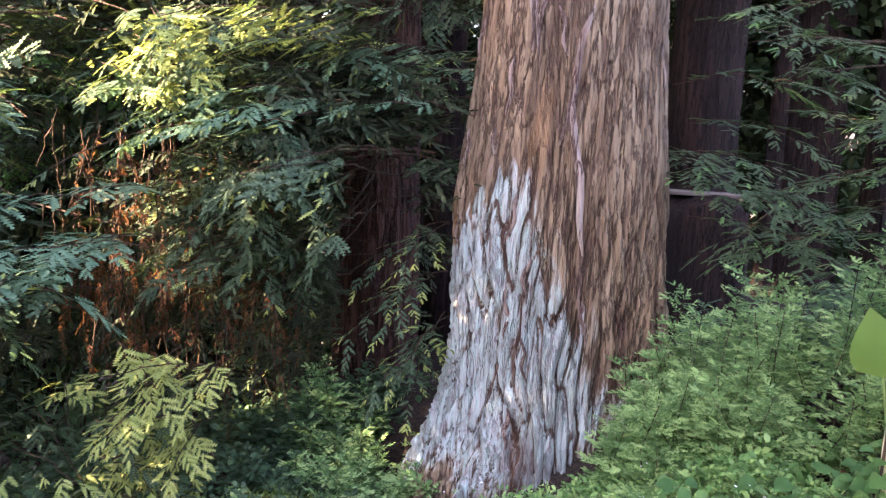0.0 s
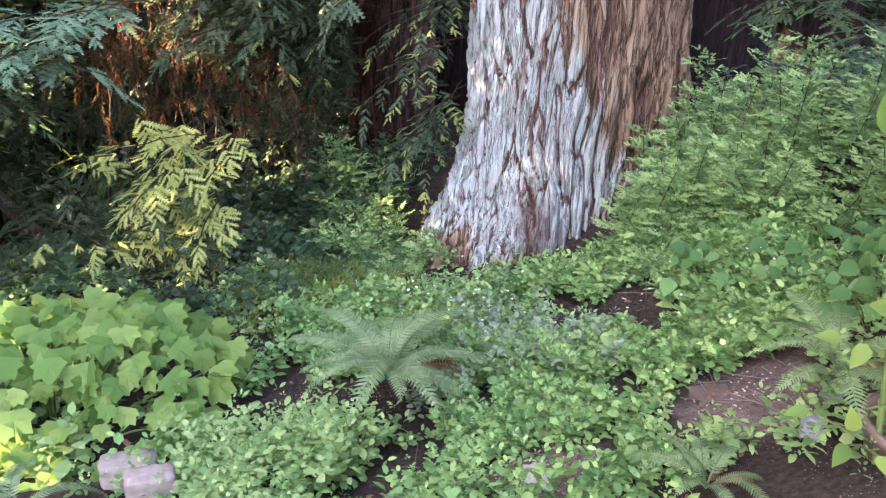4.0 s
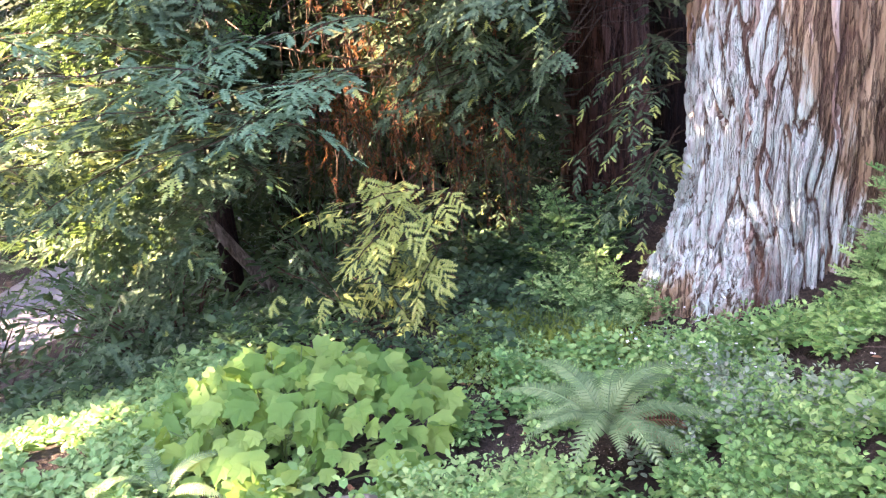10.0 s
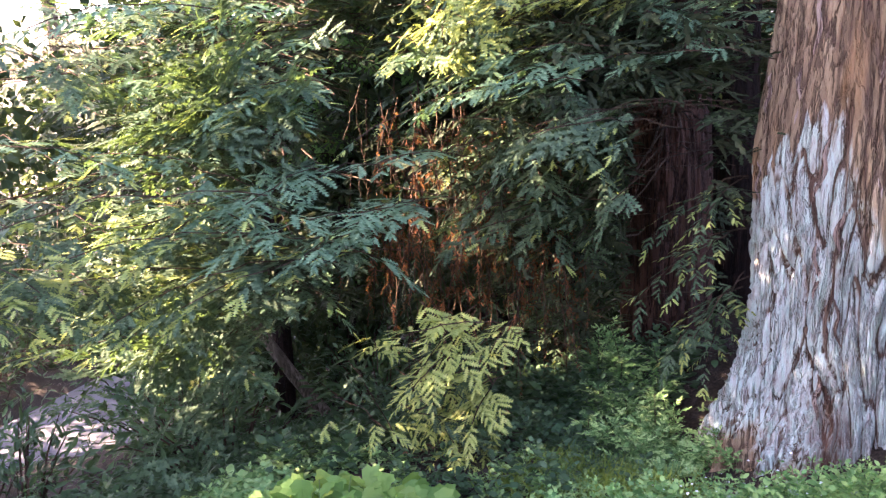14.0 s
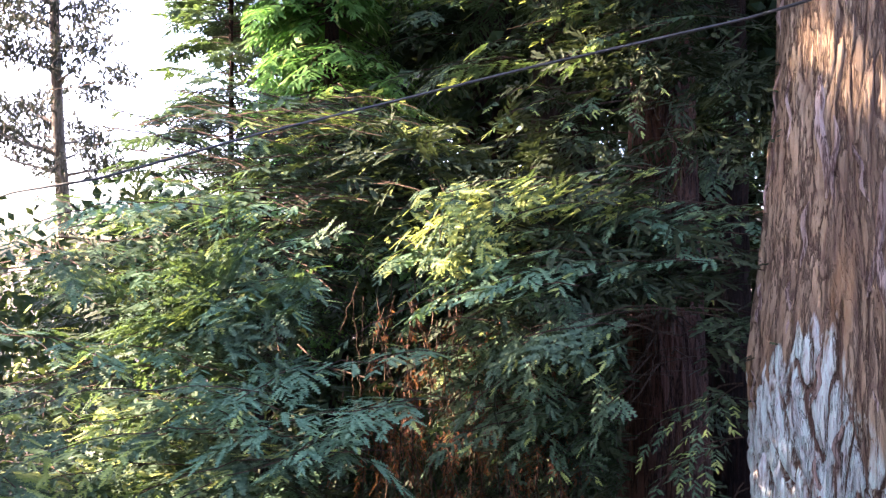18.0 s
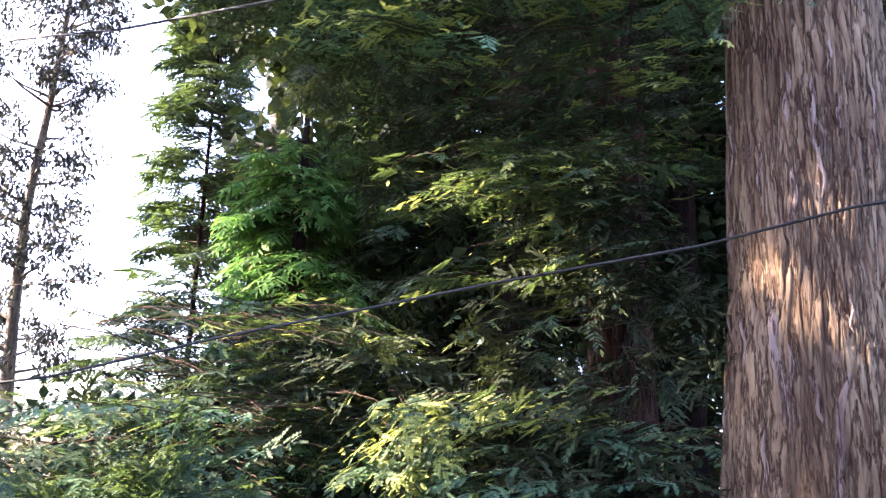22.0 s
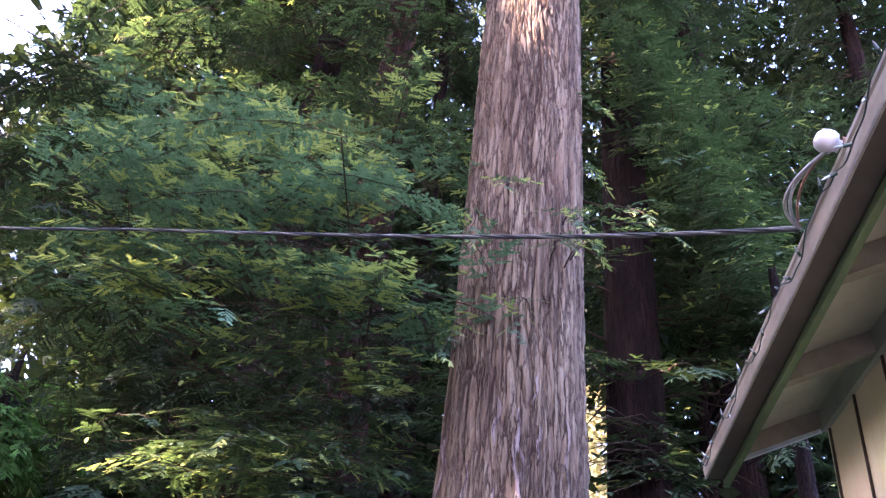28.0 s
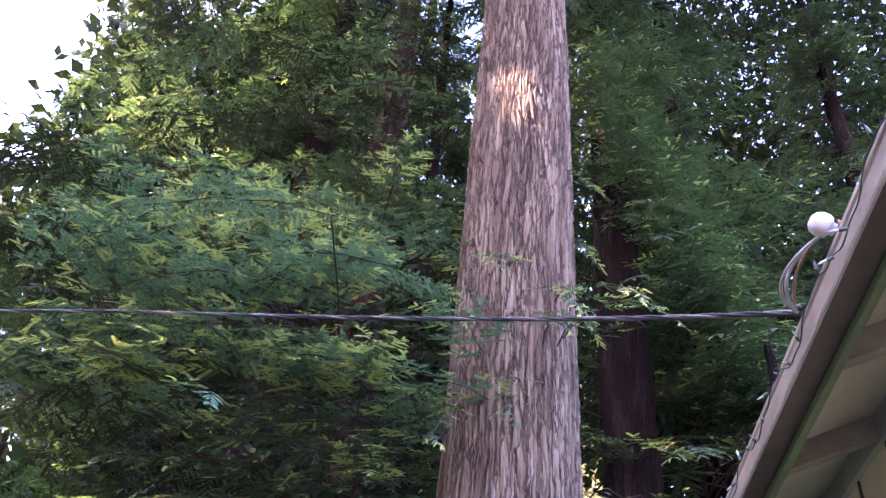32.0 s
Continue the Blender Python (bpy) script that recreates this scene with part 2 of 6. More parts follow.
def soil_material():
    n = Nodes("forest_soil")
    big = n.noise(1.6, 5.0)
    fine = n.noise(38.0, 6.0, rough=0.7)
    colour = n.ramp(n.math("ADD", n.math("MULTIPLY", big, 0.5), n.math("MULTIPLY", fine, 0.5)),
                    [(0.3, (0.04, 0.028, 0.024)), (0.5, (0.11, 0.08, 0.07)), (0.7, (0.21, 0.165, 0.15))])
    # humus off the path, darkened to deepen the shade between plants
    shaded_humus = n.ramp(fine, [(0.35, (0.012, 0.009, 0.007)), (0.65, (0.05, 0.036, 0.028))])
    colour = n.mix(n.attribute("trodden"), shaded_humus, colour)
    v = n.tree.nodes.new("ShaderNodeTexVoronoi")
    v.inputs["Scale"].default_value = 75
    n.link(n.coord, v.inputs["Vector"])
    bits = n.ramp(v.outputs["Distance"], [(0.0, (1, 1, 1)), (0.16, (1, 1, 1)), (0.2, (0, 0, 0))])
    where = n.ramp(n.noise(3.0, 2.0), [(0.5, (0, 0, 0)), (0.6, (0.8, 0.8, 0.8))])
    colour = n.mix(n.mix(1.0, bits, where, "MULTIPLY"), colour, (0.42, 0.35, 0.29))
    n.bump(fine, 0.02, 0.8)
    return n.done(colour, 0.95, spec=0.15)


def plain(name, low, high, scale=12.0, rough=0.7, bump=0.004, metal=0.0, stretch=(1, 1, 1), spec=0.4):
    """Painted, weathered or mineral surface with broad and fine variation."""
    n = Nodes(name)
    v = n.scaled(stretch)
    a, b = n.noise(scale, 6.0, v, 0.65), n.noise(scale * 0.14, 3.0, v)
    fac = n.math("ADD", n.math("MULTIPLY", a, 0.55), n.math("MULTIPLY", b, 0.45))
    low, high = (tuple(0.82 * v for v in c) for c in (low, high))
    n.bump(a, bump, 0.6)
    return n.done(n.ramp(fac, [(0.33, low), (0.66, high)]), rough, metal, spec)


M["soil"] = soil_material()
M["asphalt"] = plain("asphalt", (0.10, 0.095, 0.11), (0.17, 0.16, 0.18), 30, 0.85)
M["stone"] = plain("pale_stone", (0.32, 0.27, 0.24), (0.58, 0.52, 0.47), 14, 0.85, 0.008)
M["concrete"] = plain("weathered_concrete", (0.15, 0.122, 0.10), (0.38, 0.33, 0.285), 16, 0.95, 0.012)
M["gutter"] = plain("gutter_paint", (0.27, 0.23, 0.18), (0.46, 0.40, 0.32), 7, 0.5, 0.002, 0.0, (1, 1, 1))
# gutter paint darkened for the shade on its underside
M["gutter_shade"] = plain("gutter_underside", (0.05, 0.042, 0.036), (0.10, 0.088, 0.078), 9, 0.6, 0.002)
M["fascia"] = plain("green_fascia_paint", (0.085, 0.15, 0.065), (0.18, 0.26, 0.125), 10, 0.65, 0.003)
M["soffit"] = plain("soffit_paint", (0.38, 0.385, 0.30), (0.58, 0.585, 0.47), 5, 0.7, 0.002)
# darker than the soffit, to paint the shade on the rafter sides
M["rafter"] = plain("rafter_shade_paint", (0.20, 0.195, 0.15), (0.40, 0.39, 0.31), 9, 0.8, 0.004)
M["siding"] = plain("cream_siding", (0.86, 0.72, 0.44), (0.96, 0.86, 0.60), 6, 0.7, 0.002, 0.0, (8, 8, 0.6))
M["groove"] = plain("siding_groove", (0.05, 0.035, 0.02), (0.10, 0.07, 0.045), 9, 0.9, 0.002)
M["roofing"] = plain("roof_shingle", (0.06, 0.055, 0.05), (0.12, 0.11, 0.10), 30, 0.9, 0.004)
M["porcelain"] = plain("glazed_porcelain", (0.56, 0.52, 0.50), (0.74, 0.71, 0.69), 8, 0.3, 0.001)
M["cable"] = plain("black_cable", (0.012, 0.012, 0.013), (0.03, 0.029, 0.03), 40, 0.6, 0.001)
M["bare_wire"] = plain("bare_aluminium", (0.09, 0.088, 0.082), (0.2, 0.19, 0.175), 40, 0.42, 0.001, 0.5)
M["wire_grey"] = plain("grey_wire", (0.30, 0.29, 0.28), (0.5, 0.48, 0.46), 30, 0.6, 0.001)
M["wire_rust"] = plain("rusty_conduit", (0.20, 0.09, 0.05), (0.36, 0.19, 0.12), 30, 0.8, 0.001)
M["fairy_wire"] = plain("green_light_wire", (0.02, 0.05, 0.035), (0.05, 0.09, 0.07), 30, 0.5, 0.001)
M["bulb"] = plain("clear_bulb", (0.30, 0.36, 0.38), (0.6, 0.66, 0.68), 30, 0.15, 0.0005)
M["clay"] = plain("pot_clay", (0.10, 0.07, 0.055), (0.18, 0.13, 0.105), 10, 0.8, 0.003)
M["plastic"] = plain("blue_grey_plastic", (0.20, 0.21, 0.30), (0.38, 0.39, 0.50), 7, 0.35, 0.003)
M["plank"] = plain("old_plank", (0.09, 0.066, 0.052), (0.19, 0.145, 0.12), 6, 0.85, 0.004, 0.0, (1, 9, 9))
M["petal"] = plain("white_petals", (0.7, 0.72, 0.74), (0.85, 0.86, 0.88), 20, 0.6, 0.001)
M["stalk"] = plain("green_stalk", (0.07, 0.13, 0.03), (0.16, 0.24, 0.07), 30, 0.6, 0.001)

# ---- mesh tools ----
rng = np.random.default_rng(7)


def unit(v):
    v = np.asarray(v, float)
    return v / np.maximum(np.linalg.norm(v, axis=-1, keepdims=True), 1e-9)


def mesh_from(name, verts, faces, material, smooth=False, attributes=None):
    """A mesh from arrays: verts (n, 3) and faces (m, 3) or (m, 4)."""
    me = bpy.data.meshes.new(name)
    verts, faces = np.asarray(verts, np.float32), np.asarray(faces, np.int32)
    k = faces.shape[1]
    me.vertices.add(len(verts))
    me.vertices.foreach_set("co", verts.ravel())
    me.loops.add(faces.size)
    me.loops.foreach_set("vertex_index", faces.ravel())
    me.polygons.add(len(faces))
    me.polygons.foreach_set("loop_start", np.arange(0, faces.size, k, dtype=np.int32))
    for key, values in (attributes or {}).items():
        me.attributes.new(key, "FLOAT", "POINT").data.foreach_set("value", np.asarray(values, np.float32))
    me.polygons.foreach_set("use_smooth", np.full(len(faces), smooth))
    me.update(calc_edges=True)
    me.materials.append(material)
    return me


def part_mesh(name, me, parent=None, label="", m=None):
    ob = new(name, me)
    if m is not None:
        ob.matrix_basis = m
    if parent is not None:
        ob.parent = parent
    if label:
        ob["label"] = label
    return ob


def part(name, bm, material, parent, label="", m=None, smooth=False):
    me = bpy.data.meshes.new(name)
    bm.normal_update()
    bm.to_mesh(me)
    bm.free()
    me.materials.append(material)
    if smooth:
        me.polygons.foreach_set("use_smooth", np.full(len(me.polygons), True))
    return part_mesh(name, me, parent, label, m)


def empty(name, at, label, category, group="", kind=""):
    ob = new(name)
    ob.location = at
    return tagged(ob, label, category, group, kind)


def tubes(paths, sides=5):
    """One mesh of tapered tubes; paths: list of (points (n, 3), radii (n,))."""
    vs, fs, at = [], [], 0
    ring = np.arange(sides) * 2 * np.pi / sides
    for pts, radii in paths:
        pts, radii = np.asarray(pts, float), np.asarray(radii, float)
        d = unit(np.gradient(pts, axis=0))
        ref = np.where(np.abs(d[:, 2:3]) > 0.9, [[1.0, 0, 0]], [[0, 0, 1.0]])
        a = unit(np.cross(d, ref))
        b = np.cross(d, a)
        n = len(pts)
        v = pts[:, None] + radii[:, None, None] * (np.cos(ring)[None, :, None] * a[:, None] + np.sin(ring)[None, :, None] * b[:, None])
        vs.append(v.reshape(-1, 3))
        i = np.arange(n - 1)[:, None] * sides
        j = np.arange(sides)[None]
        k = (j + 1) % sides
        fs.append(np.stack([i + j, i + k, i + sides + k, i + sides + j], -1).reshape(-1, 4) + at)
        at += n * sides
    return np.concatenate(vs), np.concatenate(fs)


def stamp(template, pos, ahead, up, size, wide=None):
    """Copies of a template (verts, faces), one at each place, with its x along ahead and z along up, as one pair of arrays."""
    tv, tf = template
    ahead = unit(ahead)
    side = unit(np.cross(up, ahead))
    up = np.cross(ahead, side)
    size = np.asarray(size, float)[:, None, None]
    wide = size if wide is None else np.asarray(wide, float)[:, None, None]
    v = np.asarray(pos)[:, None] + size * (tv[None, :, 0:1] * ahead[:, None] + tv[None, :, 2:3] * up[:, None]) + wide * tv[None, :, 1:2] * side[:, None]
    f = tf[None] + (np.arange(len(pos)) * len(tv))[:, None, None]
    return v.reshape(-1, 3), f.reshape(-1, tf.shape[1])


def needle_twig(pairs=9, half=0.12, curl=0.2, base=0.72):
    """A flat branchlet with two rows of needles, one unit long, bending over towards its tip."""
    v, f = [], []
    step = 0.97 / pairs

    def spine(x):
        return -curl * x * x

    for i in range(pairs):
        x = (i + 0.35) * step
        w = half * min(1.0, 0.6 + 2.0 * x, 2.1 * (1.1 - x))
        for s in (1, -1):
            k = len(v)
            a, b = max(x - base * step, 0.0), x + base * step
            v += [(a, -s * 0.006, spine(a)), (b, -s * 0.006, spine(b)), (min(x + 0.075, 1.02), s * w, spine(x) + 0.01)]
            f.append((k, k + 1, k + 2) if s > 0 else (k + 1, k, k + 2))
    return np.array(v, float), np.array(f)


def oval_leaf(width=0.28, fold=0.07, droop=0.15):
    x = [0, 0.28, 0.62, 1.0]
    v = [(0, 0, 0), (0.28, 0, -0.0), (0.62, 0, -droop * 0.4), (1.0, 0, -droop)]
    v += [(0.28, width * 0.85, fold), (0.62, width * 0.9, fold - droop * 0.4), (0.28, -width * 0.85, fold), (0.62, -width * 0.9, fold - droop * 0.4)]
    f = [(0, 1, 4), (1, 2, 5), (1, 5, 4), (2, 3, 5), (0, 6, 1), (1, 7, 2), (1, 6, 7), (2, 7, 3)]
    return np.array(v, float), np.array(f)


def broad_leaf(n=8, width=0.33):
    """A smooth oval leaf with a folded midrib and a drooping tip."""
    v = [(x, 0, -0.2 * x * x) for x in np.linspace(0, 1, n)]
    for s in (1, -1):
        v += [(x, s * width * math.sin(math.pi * min(x * 0.9 + 0.1, 1) ** 0.8) , 0.07 * math.sin(math.pi * x) - 0.2 * x * x) for x in np.linspace(0, 1, n)[1:-1]]
    f = []
    for side, a in ((0, n), (1, 2 * n - 2)):
        rim = [0] + list(range(a, a + n - 2)) + [n - 1]
        for i in range(n - 1):
            tri = [(i, i + 1, rim[i + 1]), (i, rim[i + 1], rim[i])]
            f += [t if side else t[::-1] for t in tri if len(set(t)) == 3]
    return np.array(v, float), np.array(f)


def lobed_leaf():
    """A five-lobed leaf with toothed lobes; petiole at the origin, one unit long."""
    out = []
    for a, r in ((-155, 0.34), (-132, 0.46), (-112, 0.46), (-92, 0.58), (-72, 0.46), (-56, 0.56), (-42, 0.70), (-26, 0.54), (-12, 0.64), (0, 0.78)):
        out.append((a, r))
    ring = out + [(-a, r) for a, r in out[-2::-1]]
    v = [(0.3, 0, 0)]
    for a, r in ring:
        x, y = 0.3 + r * math.cos(radians(a)), r * math.sin(radians(a))
        v.append((x, y, 0.12 * abs(y) - 0.22 * max(x - 0.35, 0) ** 2 - 0.1 * y * y))
    n = len(ring)
    f = [(0, i, i + 1) for i in range(1, n)] + [(0, n, 1)]
    return np.array(v, float), np.array(f)


def blade():
    v = [(0, -0.03, 0), (0, 0.03, 0), (0.5, -0.022, 0.0), (0.5, 0.022, 0.0), (1, 0, -0.18)]
    return np.array(v, float), np.array([(0, 1, 3), (0, 3, 2), (2, 3, 4)])


TWIG, OVAL, NARROW, LOBED, BLADE = needle_twig(7, 0.19, 0.1, 0.64), oval_leaf(), oval_leaf(0.15, 0.04, 0.25), lobed_leaf(), blade()
SPROUT_TWIG = needle_twig(6, 0.26, 0.04, 0.6)
FAR_TWIG = needle_twig(3, 0.15, 0.12, 0.9)
MID_TWIG = needle_twig(6, 0.19, 0.1, 0.66)
SMALL = np.array([(0, 0, 0), (0.28, 0.25, 0.05), (0.28, -0.25, 0.05), (0.7, 0.24, 0.0), (0.7, -0.24, 0.0), (1, 0, -0.14)], float), np.array([(0, 2, 1), (1, 2, 4), (1, 4, 3), (3, 4, 5)])
CARD = np.array([(0, 0, 0), (0.45, 0.3, 0.05), (0.45, -0.3, 0.05), (1, 0, -0.1)], float), np.array([(0, 2, 1), (1, 2, 3)])


def value_noise(x, y, seed, wrap=0):
    """Smooth noise in 0..1 on a plane; wrap: the period in x."""
    x0, y0 = np.floor(x).astype(int), np.floor(y).astype(int)
    u, w = x - x0, y - y0
    u, w = u * u * (3 - 2 * u), w * w * (3 - 2 * w)

    def at(i, j):
        i = i % wrap if wrap else i
        h = (i * 374761393 + j * 668265263 + seed * 144665) & 0x7FFFFFFF
        h = ((h ^ (h >> 13)) * 1274126177) & 0x7FFFFFFF
        return ((h ^ (h >> 16)) & 0xFFFF) / 65535.0

    return (at(x0, y0) * (1 - u) + at(x0 + 1, y0) * u) * (1 - w) + (at(x0, y0 + 1) * (1 - u) + at(x0 + 1, y0 + 1) * u) * w


def plates(x, y, seed, wrap):
    """Cracks between long bark plates: 0 in the crack, rising to 1 on the plate, and a height for each plate."""
    x0, y0 = np.floor(x).astype(int), np.floor(y).astype(int)
    f1, f2, own = np.full(x.shape, 9.0), np.full(x.shape, 9.0), np.zeros(x.shape)

    def dice(i, j, k):
        h = ((i % wrap) * 374761393 + j * 668265263 + (seed + k) * 144665) & 0x7FFFFFFF
        h = ((h ^ (h >> 13)) * 1274126177) & 0x7FFFFFFF
        return ((h ^ (h >> 16)) & 0xFFFF) / 65535.0

    for i in (-1, 0, 1):
        for j in (-1, 0, 1):
            ci, cj = x0 + i, y0 + j
            d = np.hypot(ci + dice(ci, cj, 1) - x, cj + dice(ci, cj, 2) - y)
            near = d < f1
            f2 = np.where(near, f1, np.minimum(f2, d))
            own = np.where(near, dice(ci, cj, 3), own)
            f1 = np.where(near, d, f1)
    return f2 - f1, own

# ---- ground ----


def ground_z(x, y):
    """Height of the hillside: up towards the house, down to the road."""
    x, y = np.asarray(x, float), np.asarray(y, float)
    z = 0.10 + 0.40 * np.clip(x, 0, 3.2) * np.exp(-np.maximum(y - 4, 0) / 3.0) + 0.1 * np.clip(x, -1.5, 0)
    z = z + 0.2 * np.clip(3 - y, 0, 3.2)
    d = np.sqrt(np.maximum(-0.7 * x + 0.5 * (y - 5) - 0.9, 0) ** 2 + 0.04) - 0.2
    z = z - 0.45 * d
    z = z - 0.38 * np.exp(-((x + 0.45) ** 2 / 0.3 + (y - 5.45) ** 2 / 0.6))
    z = z - 0.15 * np.exp(-((x - 0.35) ** 2 + (y - 4.45) ** 2) / 0.4)
    z = np.maximum(z, -4.6)
    return z + 0.05 * (value_noise(x * 1.7, y * 1.7, 3) - 0.5) + 0.03 * (value_noise(x * 6, y * 6, 5) - 0.5)


def blob(x, y, cx, cy, rx, ry, soft=0.35):
    return np.clip((1 - np.sqrt(((x - cx) / rx) ** 2 + ((y - cy) / ry) ** 2)) / soft, 0, 1)


def bare(x, y):
    """Where the trodden soil shows."""
    w = 0.18 * (value_noise(x * 4, y * 4, 9) - 0.5)
    return np.maximum.reduce([blob(x + w, y + w, 1.08, 2.54, 0.3, 0.26), blob(x + w, y, 0.38, 2.34, 0.25, 0.2)])


def build_ground():
    def axis(lo, hi, fine_lo, fine_hi, step):
        fine = np.arange(fine_lo, fine_hi, step)
        a = fine_lo - np.geomspace(step, fine_lo - lo, 40)[::-1]
        b = fine_hi + np.geomspace(step, hi - fine_hi, 40)
        return np.concatenate([a, fine, b])

    xs, ys = axis(-900, 900, -6, 4.5, 0.06), axis(-900, 900, 0.8, 9, 0.06)
    gx, gy = np.meshgrid(xs, ys)
    v = np.stack([gx, gy, ground_z(gx, gy)], -1).reshape(-1, 3)
    n = len(xs)
    i = (np.arange(len(ys) - 1)[:, None] * n + np.arange(n - 1)[None]).ravel()
    f = np.stack([i, i + 1, i + n + 1, i + n], -1)
    worn = np.clip(bare(gx, gy) * 2 + np.clip((1.9 - gy) / 0.5, 0, 1), 0, 1)
    ob = new("ground", mesh_from("ground", v, f, M["soil"], True, {"trodden": worn.ravel()}))
    tagged(ob, "brown forest soil with pale chips, twigs and fallen needles", "ground", kind="structure")
    ry = np.linspace(-4, 45, 60)
    mid = -12.0 + 0.6 * np.sin(ry * 0.12)
    rows = [np.stack([mid + s * w, ry, np.full_like(ry, z)], -1) for s, w, z in ((-1, 2.3, -4.7), (-1, 2.2, -4.545), (-0.3, 2.2, -4.53), (0.4, 2.2, -4.53), (1, 2.2, -4.545), (1, 2.3, -4.7))]
    v = np.stack(rows, 1).reshape(-1, 3)
    i = (np.arange(59)[:, None] * 6 + np.arange(5)[None]).ravel()
    ob = new("road", mesh_from("road", v, np.stack([i, i + 1, i + 7, i + 6], -1), M["asphalt"], True))
    tagged(ob, "grey asphalt road below the wooded slope", "road", kind="structure")


build_ground()

# ---- big redwood trunk ----


def trunk_arrays(axis, rows, n_ang, n_up, front, strip, seed, dense_to):
    """A furrowed trunk. rows: (z, radius); front: the angle, in radians, round which the mesh is densest."""
    z0, z1 = rows[0][0], rows[-1][0]
    zs = np.concatenate([np.linspace(z0, dense_to, n_up - 40), np.linspace(dense_to, z1, 41)[1:]])
    radius = np.interp(zs, *np.array(rows).T)
    u = np.linspace(-1, 1, n_ang, endpoint=False)
    ang = front + np.pi * (0.35 * u + 0.65 * u**3)
    A, Zg = np.meshgrid(ang, zs)
    R = np.repeat(radius[:, None], n_ang, 1)
    turns = max(8, int(2 * np.pi * np.interp(2.5, *np.array(rows).T) / strip))
    s = (A / (2 * np.pi)) % 1.0
    low = np.clip((2.3 - Zg) / 1.2, 0, 1)
    sway = (1.6 + 1.6 * low) * (value_noise(s * turns * 0.2, Zg * 1.1, seed + 1, max(1, turns // 5)) - 0.5) + (0.5 + 0.5 * low) * (value_noise(s * turns * 0.5, Zg * 2.6, seed + 2, max(1, turns // 2)) - 0.5) + 0.22 * (value_noise(s * turns * 3, Zg * 9, seed + 3, turns * 3) - 0.5)
    rise = Zg * 1.25 + 0.9 * np.maximum(Zg - 2.0, 0) - 0.35 * low * low + 1.2 * value_noise(s * turns, Zg * 0.6, seed + 5, turns)
    crack, lift = plates(s * turns + sway, rise, seed + 7, turns)
    crack2, lift2 = plates(s * turns * 2 + 2.1 * sway, rise * 1.9, seed + 8, turns * 2)
    crack3, lift3 = plates(s * turns * 5 + 5.0 * sway, rise * 3.6, seed + 9, turns * 5)
    # overlapping strips with sharp edges; low down they part into ridges with deep furrows between
    flat, tent = np.clip(crack / 0.26, 0, 1) ** 0.6, np.clip(crack / 0.6, 0, 1) ** 0.7
    h = (0.45 + 0.25 * low) * (lift - 0.5) + (1 - low) * 0.8 * (flat - 0.75) + low * 1.15 * (tent - 0.6) + 0.55 * (lift2 - 0.5) + (0.28 + 0.2 * low) * (np.clip(crack2 / 0.2, 0, 1) ** 0.6 - 0.7) + (0.1 + 0.22 * low) * (np.clip(crack3 / 0.4, 0, 1) ** 0.5 - 0.7) + (0.14 + 0.2 * low) * (lift3 - 0.5)
    furrow = np.clip(crack / 0.13, 0, 1) * np.clip(0.5 + crack2 / 0.14, 0, 1)
    return A, Zg, R, h, s, lift2, furrow


